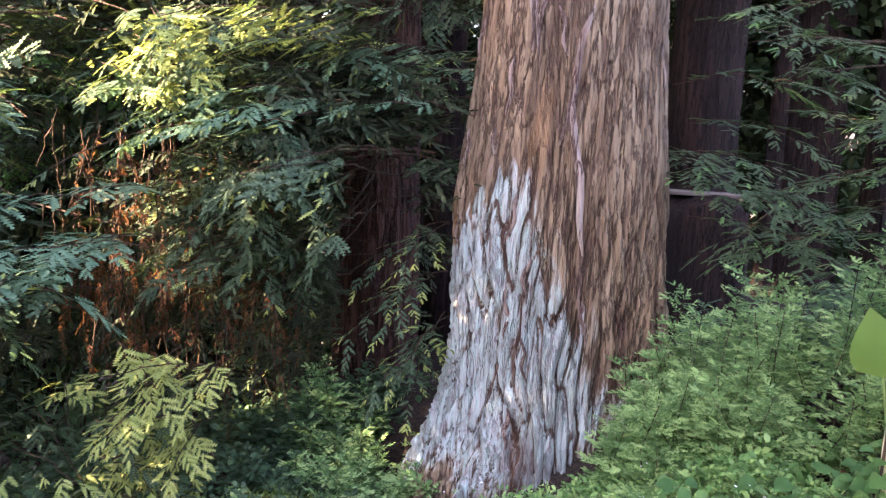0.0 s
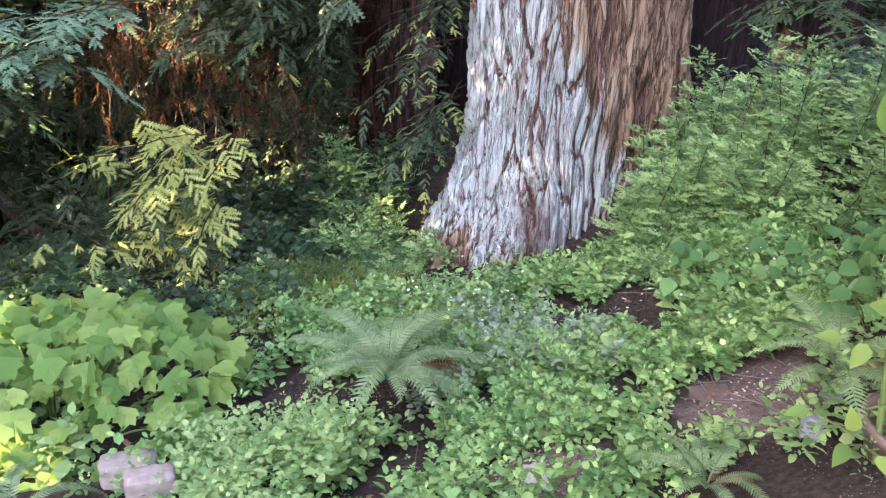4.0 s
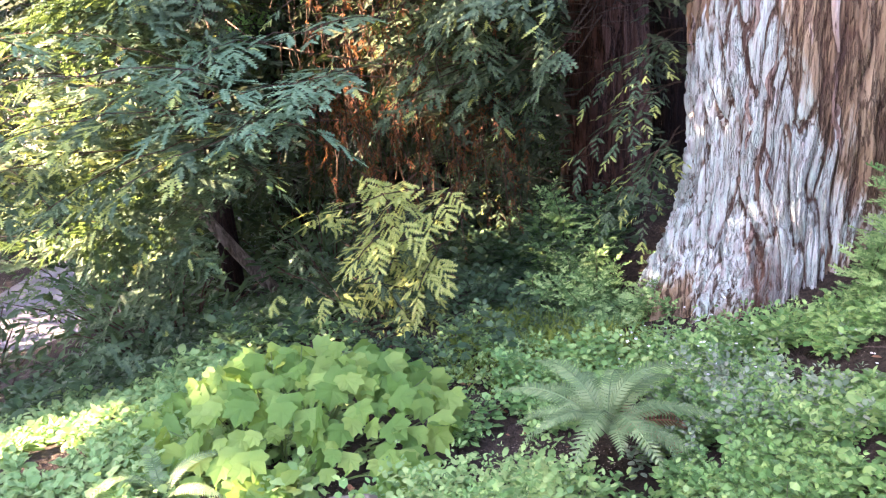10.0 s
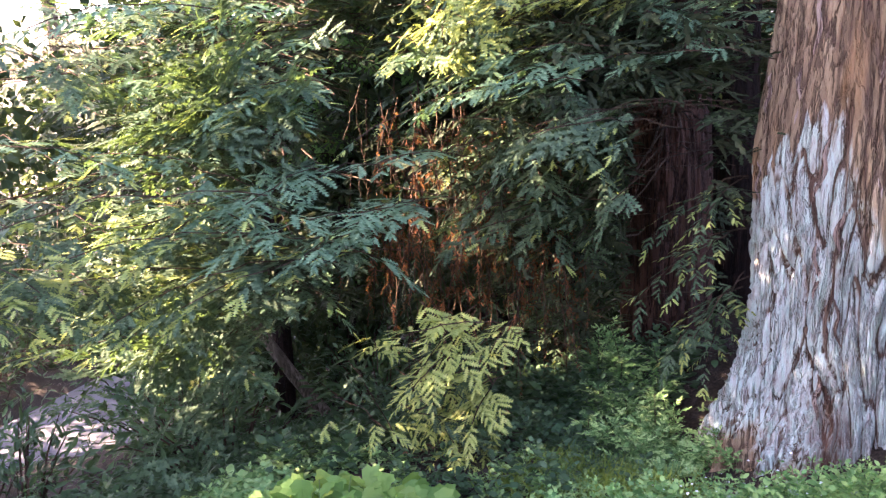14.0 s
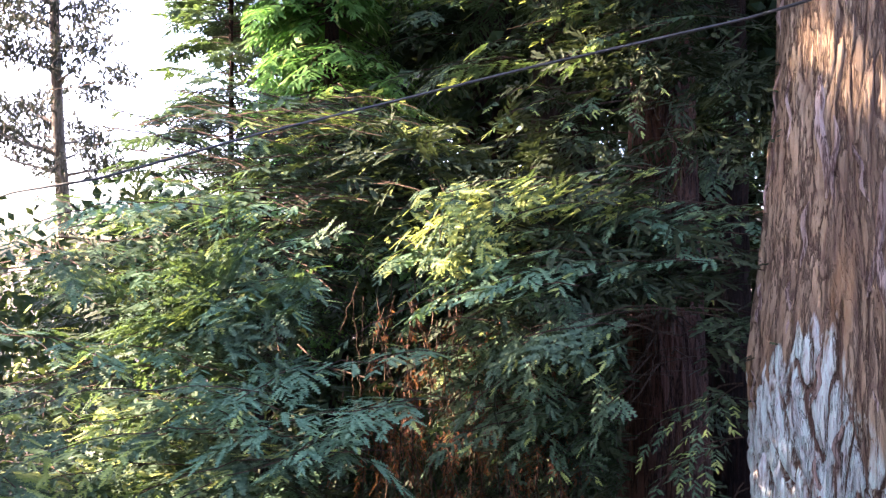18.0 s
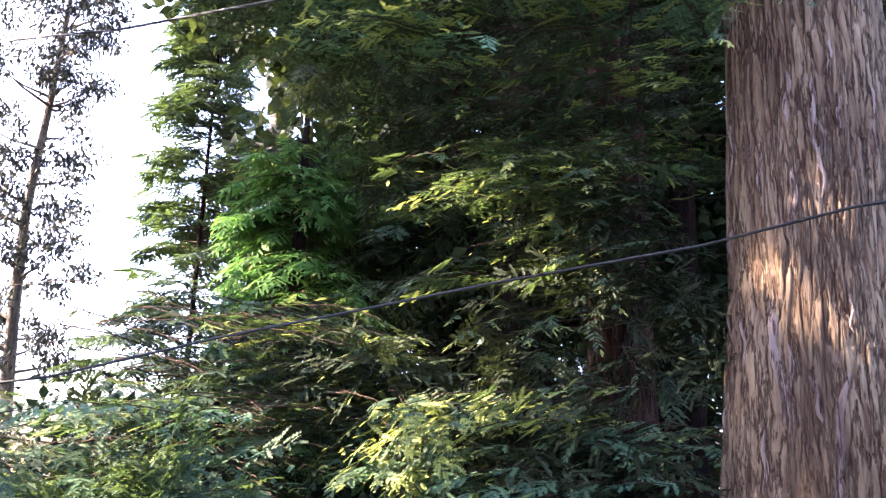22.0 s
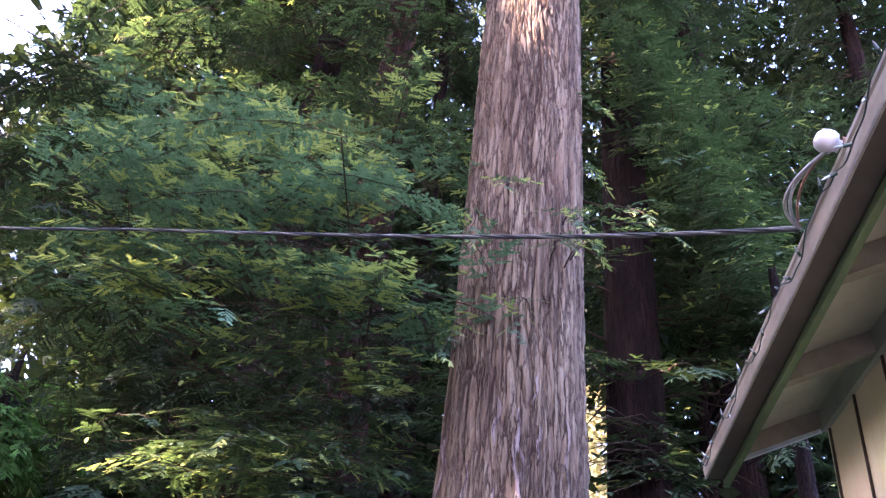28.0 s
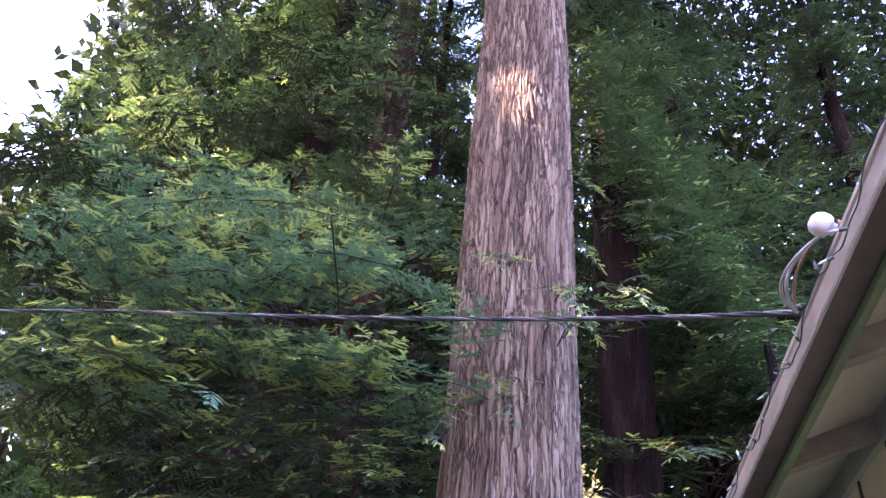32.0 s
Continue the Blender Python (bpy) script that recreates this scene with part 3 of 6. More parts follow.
def make_trunk(name, axis, rows, n_ang, n_up, material, strip=0.09, depth=0.03, seed=1, lean=(0, 0), parent=None, wash=False, flutes=0.0, dense_to=9.8):
    front = math.atan2(-axis[1], -axis[0])
    A, Zg, R, h, s, lift, furrow = trunk_arrays(axis, rows, n_ang, n_up, front, strip, seed, min(dense_to, rows[-1][0] - 0.5))
    low = np.clip((1.9 - Zg) / 1.6, 0, 1)
    dep = depth * (0.42 + 0.75 * low) if wash else depth
    rad = R + dep * h
    if flutes:
        rad = rad + flutes * np.clip((1.3 - Zg) / 1.5, 0, 1) ** 1.5 * (np.cos(A * 7 + 1.2) + 0.6 * np.cos(A * 12 + 0.4))
    x = axis[0] + lean[0] * Zg + (0.05 * np.clip((1.6 - Zg) / 0.6, 0, 1) if wash else 0.0) + rad * np.cos(A)
    y = axis[1] + lean[1] * Zg + rad * np.sin(A)
    v = np.stack([x, y, Zg], -1).reshape(-1, 3)
    i = np.arange(n_up - 1)[:, None] * n_ang
    j = np.arange(n_ang)[None]
    k = (j + 1) % n_ang
    f = np.stack([i + j, i + k, i + n_ang + k, i + n_ang + j], -1).reshape(-1, 4)
    attributes = None
    if wash:
        # pale wash on the lower front, with a ragged streaky upper edge; tan patches just above that edge on the left
        rel = (A - front + np.pi) % (2 * np.pi) - np.pi
        edge = 1.80 + 0.28 * (value_noise(s * 90, Zg * 1.2, 51) - 0.5) + 0.4 * (value_noise(s * 30, Zg * 0.6, 52) - 0.5) + 0.10 * np.cos(rel * 2)
        side = 0.62 - 0.62 * (Zg - 0.9) + 0.35 * (value_noise(s * 26, Zg * 2.2, 53) - 0.5) + 0.3 * (value_noise(s * 110, Zg * 3.5, 57) - 0.5)
        m = np.clip((edge - Zg) / 0.09, 0, 1) * np.clip((side - rel) / 0.5, 0, 1) * np.clip((Zg + 0.02 - 0.3 * np.clip(rel, -0.6, 0.6) + 0.4 * (value_noise(s * 30, Zg * 2, 58) - 0.5)) / 0.35, 0, 1)
        m *= (0.42 + 0.58 * furrow) * np.clip(0.8 + 0.35 * lift + 0.4 * h, 0.0, 1.0)
        tan = np.clip(1 - np.abs(Zg - edge - 0.10) / 0.28, 0, 1) * np.clip((0.1 - rel) / 0.2, 0, 1) * np.clip(value_noise(s * 70, Zg * 2.4, 54) * 2.6 - 1.1, 0, 1)
        earth = np.clip(1.5 - 1.5 * np.hypot((rel + 0.22 + 0.25 * (Zg - 0.3)) / 0.2, (Zg - 0.15) / 0.55), 0, 1)
        # worn falls off in the furrows, letting their shade-darkened colour in
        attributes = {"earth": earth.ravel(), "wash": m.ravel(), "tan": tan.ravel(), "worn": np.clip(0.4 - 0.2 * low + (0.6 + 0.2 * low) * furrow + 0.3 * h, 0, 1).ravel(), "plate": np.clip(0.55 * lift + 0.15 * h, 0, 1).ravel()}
    me = mesh_from(name, v, f, material, True, attributes)
    return part_mesh(name, me, parent)


tree_main = empty("redwood_tree", (0.72, 5.35, 0.0), "large redwood with furrowed brown bark, bleached pale low on its trunk", "tree")
INV = Matrix.Translation((-0.72, -5.35, 0))
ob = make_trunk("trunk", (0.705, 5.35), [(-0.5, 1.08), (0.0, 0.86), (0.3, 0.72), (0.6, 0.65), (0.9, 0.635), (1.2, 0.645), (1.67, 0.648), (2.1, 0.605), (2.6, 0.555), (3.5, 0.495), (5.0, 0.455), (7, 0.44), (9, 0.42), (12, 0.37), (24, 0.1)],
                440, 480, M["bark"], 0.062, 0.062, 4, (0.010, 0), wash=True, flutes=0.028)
ob.parent = tree_main
ob.matrix_parent_inverse = INV



def bark_strip(points, width, k):
    """A loose strip of bark lying along the trunk: (angle, height) points round the stem."""
    pts = []
    for a, z in points:
        r = np.interp(z, (0, 0.6, 1.2, 1.67, 2.1, 2.6, 3.5, 5), (0.86, 0.675, 0.645, 0.648, 0.605, 0.555, 0.495, 0.455)) + 0.012
        pts.append((0.705 + 0.01 * z + r * math.cos(a), 5.35 + r * math.sin(a), z))
    pts = np.array(pts)
    t = np.linspace(0, 1, 9)
    fine = np.stack([np.interp(t, np.linspace(0, 1, len(pts)), pts[:, i]) for i in range(3)], 1)
    fine[:, 0] += 0.012 * np.sin(t * 9 + k)
    v, f = tubes([(fine, width * np.array([0.25, 0.7, 1.0, 0.85, 1.0, 0.9, 0.8, 0.6, 0.2]))], 6)
    o = part_mesh("bark_strip", mesh_from("bark_strip", v, f, M["bark_strip"], False), tree_main)
    o.matrix_parent_inverse = INV


FRONT = math.atan2(-5.35, -0.705)
bark_strip([(4.05, 3.25), (4.12, 2.95), (4.2, 2.6)], 0.03, 1)
bark_strip([(4.75, 2.85), (4.68, 2.65), (4.6, 2.35), (4.56, 2.1)], 0.022, 2)
bark_strip([(4.62, 2.4), (4.68, 2.1), (4.74, 1.8), (4.82, 1.5)], 0.026, 3)
for k in range(34):
    a, z, slope = FRONT + rng.uniform(-1.2, 1.25), rng.uniform(0.35, 4.6), rng.normal(0, 0.16)
    n = rng.uniform(0.18, 0.5)
    bark_strip([(a, z + n), (a + slope * n * 0.5 + rng.normal(0, 0.012), z + n / 2), (a + slope * n, z)], rng.uniform(0.008, 0.016), k)

# ---- foliage ----


class Foliage:
    """Gathers twigs and limbs, then writes one mesh for each kind."""

    def __init__(self):
        self.twigs, self.limbs, self.lean = {}, [], np.zeros(3)

    def add(self, kind, pos, ahead, up, size):
        self.twigs.setdefault(kind, []).append((pos, ahead, up, size))

    def limb(self, pts, r0, r1=0.003):
        r0 *= 0.6
        self.limbs.append((pts, np.linspace(r0, r1, len(pts))))

    def spray(self, kinds, base, ahead, up, length, twig=0.13, young=0.2, m=11):
        """Flat sprays, many at once: base, ahead, up (n, 3) and length (n,); branchlets to either side and one at the tip."""
        n = len(base)
        ahead, side = unit(ahead), unit(np.cross(up, ahead))
        up = np.cross(ahead, side)
        k = np.arange(m) / (m - 1)
        t = (np.linspace(0.1, 0.92, m)[None] + rng.uniform(-0.05, 0.05, (n, m)))[:, :, None]
        L = np.asarray(length)[:, None, None]
        bend = rng.normal(0, 0.2, (n, 1, 1))
        pts = base[:, None] + L * (t * ahead[:, None] + bend * t**2 * side[:, None] - rng.uniform(0.0, 0.25, (n, 1, 1)) * t**2 * np.array([0, 0, 1.0]))
        s = np.where(np.arange(m) % 2 == 0, 1.0, -1.0)[None, :, None] * np.where(rng.random((n, 1, 1)) < 0.5, 1.0, -1.0)
        turn = np.radians(46 - 20 * k[None] + rng.normal(0, 8, (n, m)))
        turn[:, -1] = np.radians(rng.normal(0, 8, n))
        turn = turn[:, :, None]
        d = ahead[:, None] * np.cos(turn) + s * np.sin(turn) * side[:, None] + rng.normal(0, 0.1, (n, m, 3)) - np.array([0, 0, 0.06])
        size = 1.2 * twig * (1.15 - 0.45 * k)[None] * rng.uniform(0.55, 1.2, (n, m)) * np.minimum(L[:, :, 0] / 0.3, 1.15)
        u = np.broadcast_to(up[:, None], (n, m, 3)) + rng.normal(0, 0.1, (n, m, 3))
        fresh = rng.random((n, 1)) < 0.25 + 0.9 * young
        new_tip = fresh & (k[None] + rng.normal(0, 0.12, (n, m)) > 1.02 - 0.75 * young)
        for kind, pick in ((kinds[0], ~new_tip), (kinds[1], new_tip)):
            self.add(kind, pts[pick], d[pick], u[pick], size[pick])

    def bough(self, kinds, start, tip, sag=0.12, n=10, length=0.34, twig=0.13, young=0.2, from_t=0.25, r0=0.03, hang=0.0, limb=True):
        start, tip = np.asarray(start, float), np.asarray(tip, float)
        far = np.linalg.norm(tip - start)
        t = np.linspace(0, 1, 9)[:, None]
        rise = np.array([0, 0, 1.0]) * sag * far * 4 * t * (1 - t)
        wob = rng.normal(0, 0.025 * far, (9, 3)) * t * (1 - t) * 2
        pts = start + (tip - start) * t + rise + wob
        if limb:
            self.limb(pts, r0)
        ts = np.linspace(from_t, 1.0, n) + rng.uniform(-0.02, 0.02, n)
        ts = np.clip(ts, 0, 1)
        base = np.stack([np.interp(ts, t[:, 0], pts[:, k]) for k in range(3)], 1)
        d = np.stack([np.interp(ts, t[:, 0], unit(np.gradient(pts, axis=0))[:, k]) for k in range(3)], 1)
        side = unit(np.cross(d, [0, 0, 1.0]))
        s = np.where(np.arange(n) % 2 == 0, 1.0, -1.0)[:, None]
        w = (1 - 0.8 * np.clip((ts - 0.75) / 0.25, 0, 1))[:, None]
        out = d * 0.95 + side * s * 0.85 * w + rng.normal(0, 0.11, (n, 3)) - np.array([0, 0, 0.02 + hang])
        up = np.array([0, 0, 1.0]) + rng.normal(0, 0.1 + 0.25 * hang, (n, 3)) - hang * 0.5 * d + self.lean
        self.spray(kinds, base, out, up, length * rng.uniform(0.7, 1.25, n) * (1.05 - 0.35 * ts), twig, young)

    def mass(self, kinds, stem, n, az, el, far, young=0.2, hang=0.1, length=0.36, twig=0.1, reach=1.25, sprays=9, rise=(0.0, 0.5), sag=0.07):
        """A tier of the crown: n boughs from the stem, with their ends spread over bearings az, height angles el and level distances far from the clearing."""
        for k in range(n):
            a, e, d = radians(rng.uniform(*az)), radians(rng.uniform(*el)), rng.uniform(*far)
            tip = np.array((d * math.sin(a), d * math.cos(a), 2.3 + d * math.tan(e)))
            if any(a0 < math.degrees(a) < a1 and e0 < math.degrees(e) < e1 and d0 < d < d1 for a0, a1, e0, e1, d0, d1 in LANES):
                continue
            root = np.array((stem[0], stem[1], tip[2] + rng.uniform(*rise)))
            way = root - tip
            way = way * min(1.0, reach * rng.uniform(0.6, 1.0) / np.linalg.norm(way))
            bias = radians(rng.uniform(25, 75)) * (1 if rng.random() < 0.5 else -1)
            start = tip + (way[0] * math.cos(bias) - way[1] * math.sin(bias), way[0] * math.sin(bias) + way[1] * math.cos(bias), way[2])
            if k % 5 == 0:
                self.limb(np.linspace(root, start, 5) + rng.normal(0, 0.03, (5, 3)), 0.014, 0.005)
            self.bough(kinds, start, tip, sag, sprays, length, twig, young, 0.12, 0.006, hang)

    def cut(self, rays):
        """Opens gaps along the sun's way to the lit places: rays of (place, radius)."""
        s = np.array(SUN_DIR)
        for kind, rows in self.twigs.items():
            kept = []
            for pos, ahead, up, size in rows:
                ok = np.ones(len(pos), bool)
                for place, r in rays:
                    w = pos - np.array(place)
                    along = w @ s
                    across = np.linalg.norm(w - along[:, None] * s, axis=1)
                    ok &= ~((across < max(r, 0.06)) & (along > 0.22))
                kept.append((pos[ok], ahead[ok], up[ok], np.asarray(size)[ok]))
            self.twigs[kind] = kept

    def open_views(self, views):
        """Drops twigs in the open lanes between the clearing and what stands behind: (bearing, bearing, height angle, height angle, nearest, farthest)."""
        for kind, rows in self.twigs.items():
            kept = []
            for pos, ahead, up, size in rows:
                w = pos - np.array((0, 0, 2.3))
                far = np.hypot(w[:, 0], w[:, 1])
                az, el = np.degrees(np.arctan2(w[:, 0], w[:, 1])), np.degrees(np.arctan2(w[:, 2], far))
                ok = np.ones(len(pos), bool)
                for a0, a1, e0, e1, d0, d1 in views:
                    ok &= ~((az > a0) & (az < a1) & (el > e0) & (el < e1) & (far > d0) & (far < d1))
                kept.append((pos[ok], ahead[ok], up[ok], np.asarray(size)[ok]))
            self.twigs[kind] = kept

    def build(self, thing, at, template=None):
        inv = Matrix.Translation([-c for c in at])
        for kind, rows in self.twigs.items():
            pos, ahead, up, size = (np.concatenate([r[k] for r in rows]) for k in range(4))
            if not len(pos):
                continue
            v, f = stamp(FAR_TWIG if kind == "needle_shade" else template or TWIG, pos - np.asarray(at), ahead, up, size)
            o = part_mesh(KINDS[kind][0], mesh_from(KINDS[kind][0], v, f, M[kind], False), thing, KINDS[kind][1])
            o["kind"] = "stuff"
        if self.limbs:
            v, f = tubes(self.limbs)
            o = part_mesh("branchwork", mesh_from("branchwork", v - np.asarray(at), f, M["twig"], True), thing, "thin brown limbs and twigs")
            o["kind"] = "stuff"


KINDS = {"needle_shade": ("inner_foliage", "dull dark green old needle sprays"), "needle": ("foliage", "dark green flat needle sprays"), "needle_young": ("new_growth", "light yellow-green new needle tips"), "needle_blue": ("foliage", "blue-green needle sprays"),
         "needle_brown": ("dead_foliage", "hanging dead brown needles"), "sprout": ("foliage", "bright green needle sprays"), "bright_green": ("foliage", "vivid green needle sprays"),
         "far_green": ("foliage", "dark green foliage"), "far_gold": ("sunlit_foliage", "sunlit yellow-green foliage"), "broadleaf": ("foliage", "dark glossy leaves"), "sprout_tip": ("new_growth", "light green new needle sprays")}

# places that the low sun reaches through the crowns
SUNLIT = [((0.78, 4.83, 3.82), 0.025), ((0.42, 4.92, 3.45), 0.0), ((0.92, 4.85, 3.05), 0.0), ((0.82, 4.88, 8.2), 0.10), ((0.95, 4.9, 7.85), 0.06),
          ((-1.78, 5.0, 2.45), 0.34), ((-1.5, 5.12, 2.62), 0.28), ((-1.66, 4.5, 0.2), 0.25), ((-1.85, 4.4, 0.02), 0.17), ((-1.3, 6.6, -0.1), 0.18),
          ((-2.1, 5.9, 1.35), 0.3), ((-1.6, 6.1, 1.7), 0.32), ((-2.4, 5.6, 1.9), 0.24), ((-3.4, 3.95, 1.35), 0.3), ((-3.6, 4.05, 0.85), 0.28), ((5.5, 23.4, 12.0), 1.4), ((-1.75, 5.9, 1.1), 0.14), ((-3.15, 4.1, 2.35), 0.26), ((-3.5, 4.2, 2.1), 0.26), ((-3.9, 4.6, 1.7), 0.32), ((-4.3, 4.6, 2.5), 0.3),
          ((-2.9, 5.0, 3.35), 0.2), ((-2.0, 5.4, 3.3), 0.2), ((-1.3, 5.3, 4.0), 0.2), ((-0.7, 5.4, 3.5), 0.2), ((-4.4, 7.3, 4.0), 0.35), ((-5.8, 9.6, 5.0), 0.45), ((-1.95, 2.5, 0.2), 0.04), ((-3.0, 3.1, -0.1), 0.22), ((-2.05, 3.3, 0.3), 0.0), ((-3.2, 6.0, 8.4), 0.3), ((-2.3, 6.6, 8.9), 0.25), ((-1.5, 6.0, 7.6), 0.25), ((1.1, 3.4, 4.95), 0.12)]

LANES = [(-90, -36, 9, 32, 0, 40), (-90, -40, 32, 90, 0, 40), (-90, -32.5, 19, 28, 0, 16), (-90, -31.8, 40.5, 90, 0, 40), (-90, -33.2, 39, 41, 0, 40), (-7.0, -1.8, -24, -3.0, 0, 7.15), (-6.3, 1.5, -22, 1, 0, 5.0), (14.0, 18.5, -4, 6, 6.2, 8.4), (-0.5, 15.5, -30, 24, 0, 4.6), (-29.3, -27.0, 20, 26, 0, 18), (14.4, 17.7, 6, 27, 5.2, 8.3), (20.3, 24.5, 9, 26, 2.5, 10.6), (11.6, 14.3, 3, 27, 5.9, 30), (-90, -31, 3, 20, 8.5, 21), (-31.5, -27.2, -23.5, -16.5, 0, 6.75)]
T2 = np.array((-0.55, 7.4))
T4 = np.array((-4.3, 7.4))
K1, KB = ("needle", "needle_young"), ("needle_blue", "needle_young")


def on(tree, z):
    return (tree[0], tree[1], z)


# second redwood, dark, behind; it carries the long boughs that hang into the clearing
# sprays wholly in the shade-darkened needle colour
DARK = ("needle_shade", "needle_shade")
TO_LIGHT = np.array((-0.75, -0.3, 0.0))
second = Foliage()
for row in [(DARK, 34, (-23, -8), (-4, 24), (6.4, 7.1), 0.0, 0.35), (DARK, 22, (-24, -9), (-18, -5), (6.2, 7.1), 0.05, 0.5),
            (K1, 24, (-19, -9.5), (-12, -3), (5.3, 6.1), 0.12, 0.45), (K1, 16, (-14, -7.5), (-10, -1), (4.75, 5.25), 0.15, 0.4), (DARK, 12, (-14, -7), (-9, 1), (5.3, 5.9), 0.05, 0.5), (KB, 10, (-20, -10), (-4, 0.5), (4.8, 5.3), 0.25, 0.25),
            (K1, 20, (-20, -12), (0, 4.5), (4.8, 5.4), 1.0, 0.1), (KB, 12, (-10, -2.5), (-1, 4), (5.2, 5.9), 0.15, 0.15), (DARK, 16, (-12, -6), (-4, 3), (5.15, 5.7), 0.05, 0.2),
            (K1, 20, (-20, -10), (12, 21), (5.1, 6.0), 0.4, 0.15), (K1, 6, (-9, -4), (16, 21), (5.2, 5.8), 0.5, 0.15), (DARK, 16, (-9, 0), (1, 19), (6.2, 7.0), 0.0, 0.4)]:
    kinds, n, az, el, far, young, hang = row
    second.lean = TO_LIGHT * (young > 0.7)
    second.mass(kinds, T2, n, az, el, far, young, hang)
second.lean = np.zeros(3)
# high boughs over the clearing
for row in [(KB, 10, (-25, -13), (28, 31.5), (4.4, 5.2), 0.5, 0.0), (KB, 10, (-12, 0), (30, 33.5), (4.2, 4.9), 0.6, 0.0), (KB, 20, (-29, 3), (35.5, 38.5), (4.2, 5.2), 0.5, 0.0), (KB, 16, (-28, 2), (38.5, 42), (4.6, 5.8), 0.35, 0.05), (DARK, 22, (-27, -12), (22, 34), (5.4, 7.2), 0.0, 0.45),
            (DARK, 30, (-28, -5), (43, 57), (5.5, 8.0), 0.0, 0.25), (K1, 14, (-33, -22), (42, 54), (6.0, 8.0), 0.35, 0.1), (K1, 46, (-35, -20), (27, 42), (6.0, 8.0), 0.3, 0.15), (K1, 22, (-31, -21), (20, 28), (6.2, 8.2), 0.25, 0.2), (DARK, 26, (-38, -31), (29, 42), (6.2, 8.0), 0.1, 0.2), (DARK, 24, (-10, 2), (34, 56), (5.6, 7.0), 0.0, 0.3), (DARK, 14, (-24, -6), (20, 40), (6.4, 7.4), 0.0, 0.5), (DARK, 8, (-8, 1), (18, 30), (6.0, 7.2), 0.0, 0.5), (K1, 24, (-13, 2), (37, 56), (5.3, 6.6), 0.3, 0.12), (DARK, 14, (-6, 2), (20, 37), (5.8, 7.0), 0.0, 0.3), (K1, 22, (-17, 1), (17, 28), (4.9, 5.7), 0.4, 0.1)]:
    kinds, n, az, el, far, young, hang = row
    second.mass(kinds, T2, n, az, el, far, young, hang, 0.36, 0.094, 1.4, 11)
# lone lit sprays before the dark of the crown
for az, el, far, n, young in ((-5.2, -8.2, 5.2, 5, 0.9), (-6.3, -8.9, 5.25, 4, 0.7), (-8.9, -11.3, 5.3, 5, 0.6), (-10.5, -12.5, 5.4, 5, 0.3), (-15, 10.2, 5.2, 4, 0.8), (-14.3, 9.2, 5.2, 3, 0.8), (-10.4, 8.8, 5.2, 6, 0.7), (-9.4, 9.9, 5.3, 5, 0.5),
                              (-5.4, 12.8, 5.3, 5, 0.6), (-4.6, 11.0, 5.3, 4, 0.6), (-6.2, 9.4, 5.4, 6, 0.3), (-3.4, 6.5, 5.5, 5, 0.1), (-1.2, 26.2, 5.2, 5, 0.9), (-2.6, 27.2, 5.3, 5, 0.3), (-17.0, -10.0, 5.0, 5, 0.5), (-24.6, -5.2, 4.9, 5, 0.7), (-21.5, -8.0, 4.9, 4, 0.7), (-20.0, -2.4, 4.8, 5, 0.6)):
    tip = np.array((far * math.sin(radians(az)), far * math.cos(radians(az)), 2.3 + far * math.tan(radians(el))))
    root = np.array(on(T2, tip[2] + 0.5))
    start = tip + (root - tip) * 0.35
    second.limb(np.linspace(root, start, 5), 0.012, 0.008)
    second.bough(K1, start, tip, 0.08, n, 0.26, 0.085, young, 0.35, 0.009, 0.1)
# bright ends of the high tiers
for az, el, far, n in ((-25, 32, 4.7, 5), (-21.6, 29.3, 4.6, 7), (-16.3, 31.9, 4.4, 5), (-8.6, 32.5, 4.3, 7), (-3.0, 33.6, 4.2, 5), (-2.4, 32.2, 4.2, 5), (-6.8, 41, 4.6, 6), (-2.7, 45.5, 4.8, 6), (-13.8, 41.3, 4.7, 7), (-20.9, 38.8, 4.8, 6), (-1.8, 25.5, 4.8, 7), (-6.7, 19.2, 5.0, 7), (-11.2, 20.6, 5.0, 6), (-17.3, 18.5, 5.0, 7)):
    tip = np.array((far * math.sin(radians(az)), far * math.cos(radians(az)), 2.3 + far * math.tan(radians(el))))
    root = np.array(on(T2, tip[2] + 0.4))
    start = tip + (root - tip) * 0.3
    second.limb(np.linspace(root, start, 5), 0.012, 0.008)
    for k in range(3):
        second.bough(K1, start, tip + rng.normal(0, 0.1, 3) * (1, 1, 0.4), 0.06, n, 0.3, 0.09, 1.0, 0.3, 0.008, 0.02)
# hanging dead twigs inside the crown
for k in range(190):
    p = np.array((rng.uniform(-2.6, -0.95), rng.uniform(5.5, 6.6), rng.uniform(0.9, 2.2)))
    e = p + (rng.normal(0, 0.12), rng.normal(0, 0.1), -rng.uniform(0.4, 1.1))
    second.bough(("needle_brown", "needle"), p, e, 0.0, 5, 0.16, 0.07, 0.35, 0.1, 0.008, 0.8)
second.cut(SUNLIT)
second.open_views(LANES)


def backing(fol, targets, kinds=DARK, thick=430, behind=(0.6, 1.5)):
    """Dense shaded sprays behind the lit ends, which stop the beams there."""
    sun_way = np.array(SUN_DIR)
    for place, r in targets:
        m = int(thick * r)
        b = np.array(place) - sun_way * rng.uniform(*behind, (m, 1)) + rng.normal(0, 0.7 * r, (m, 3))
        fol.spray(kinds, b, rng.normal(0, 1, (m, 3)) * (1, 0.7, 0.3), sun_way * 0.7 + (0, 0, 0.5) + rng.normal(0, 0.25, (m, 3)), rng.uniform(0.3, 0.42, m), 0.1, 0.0)


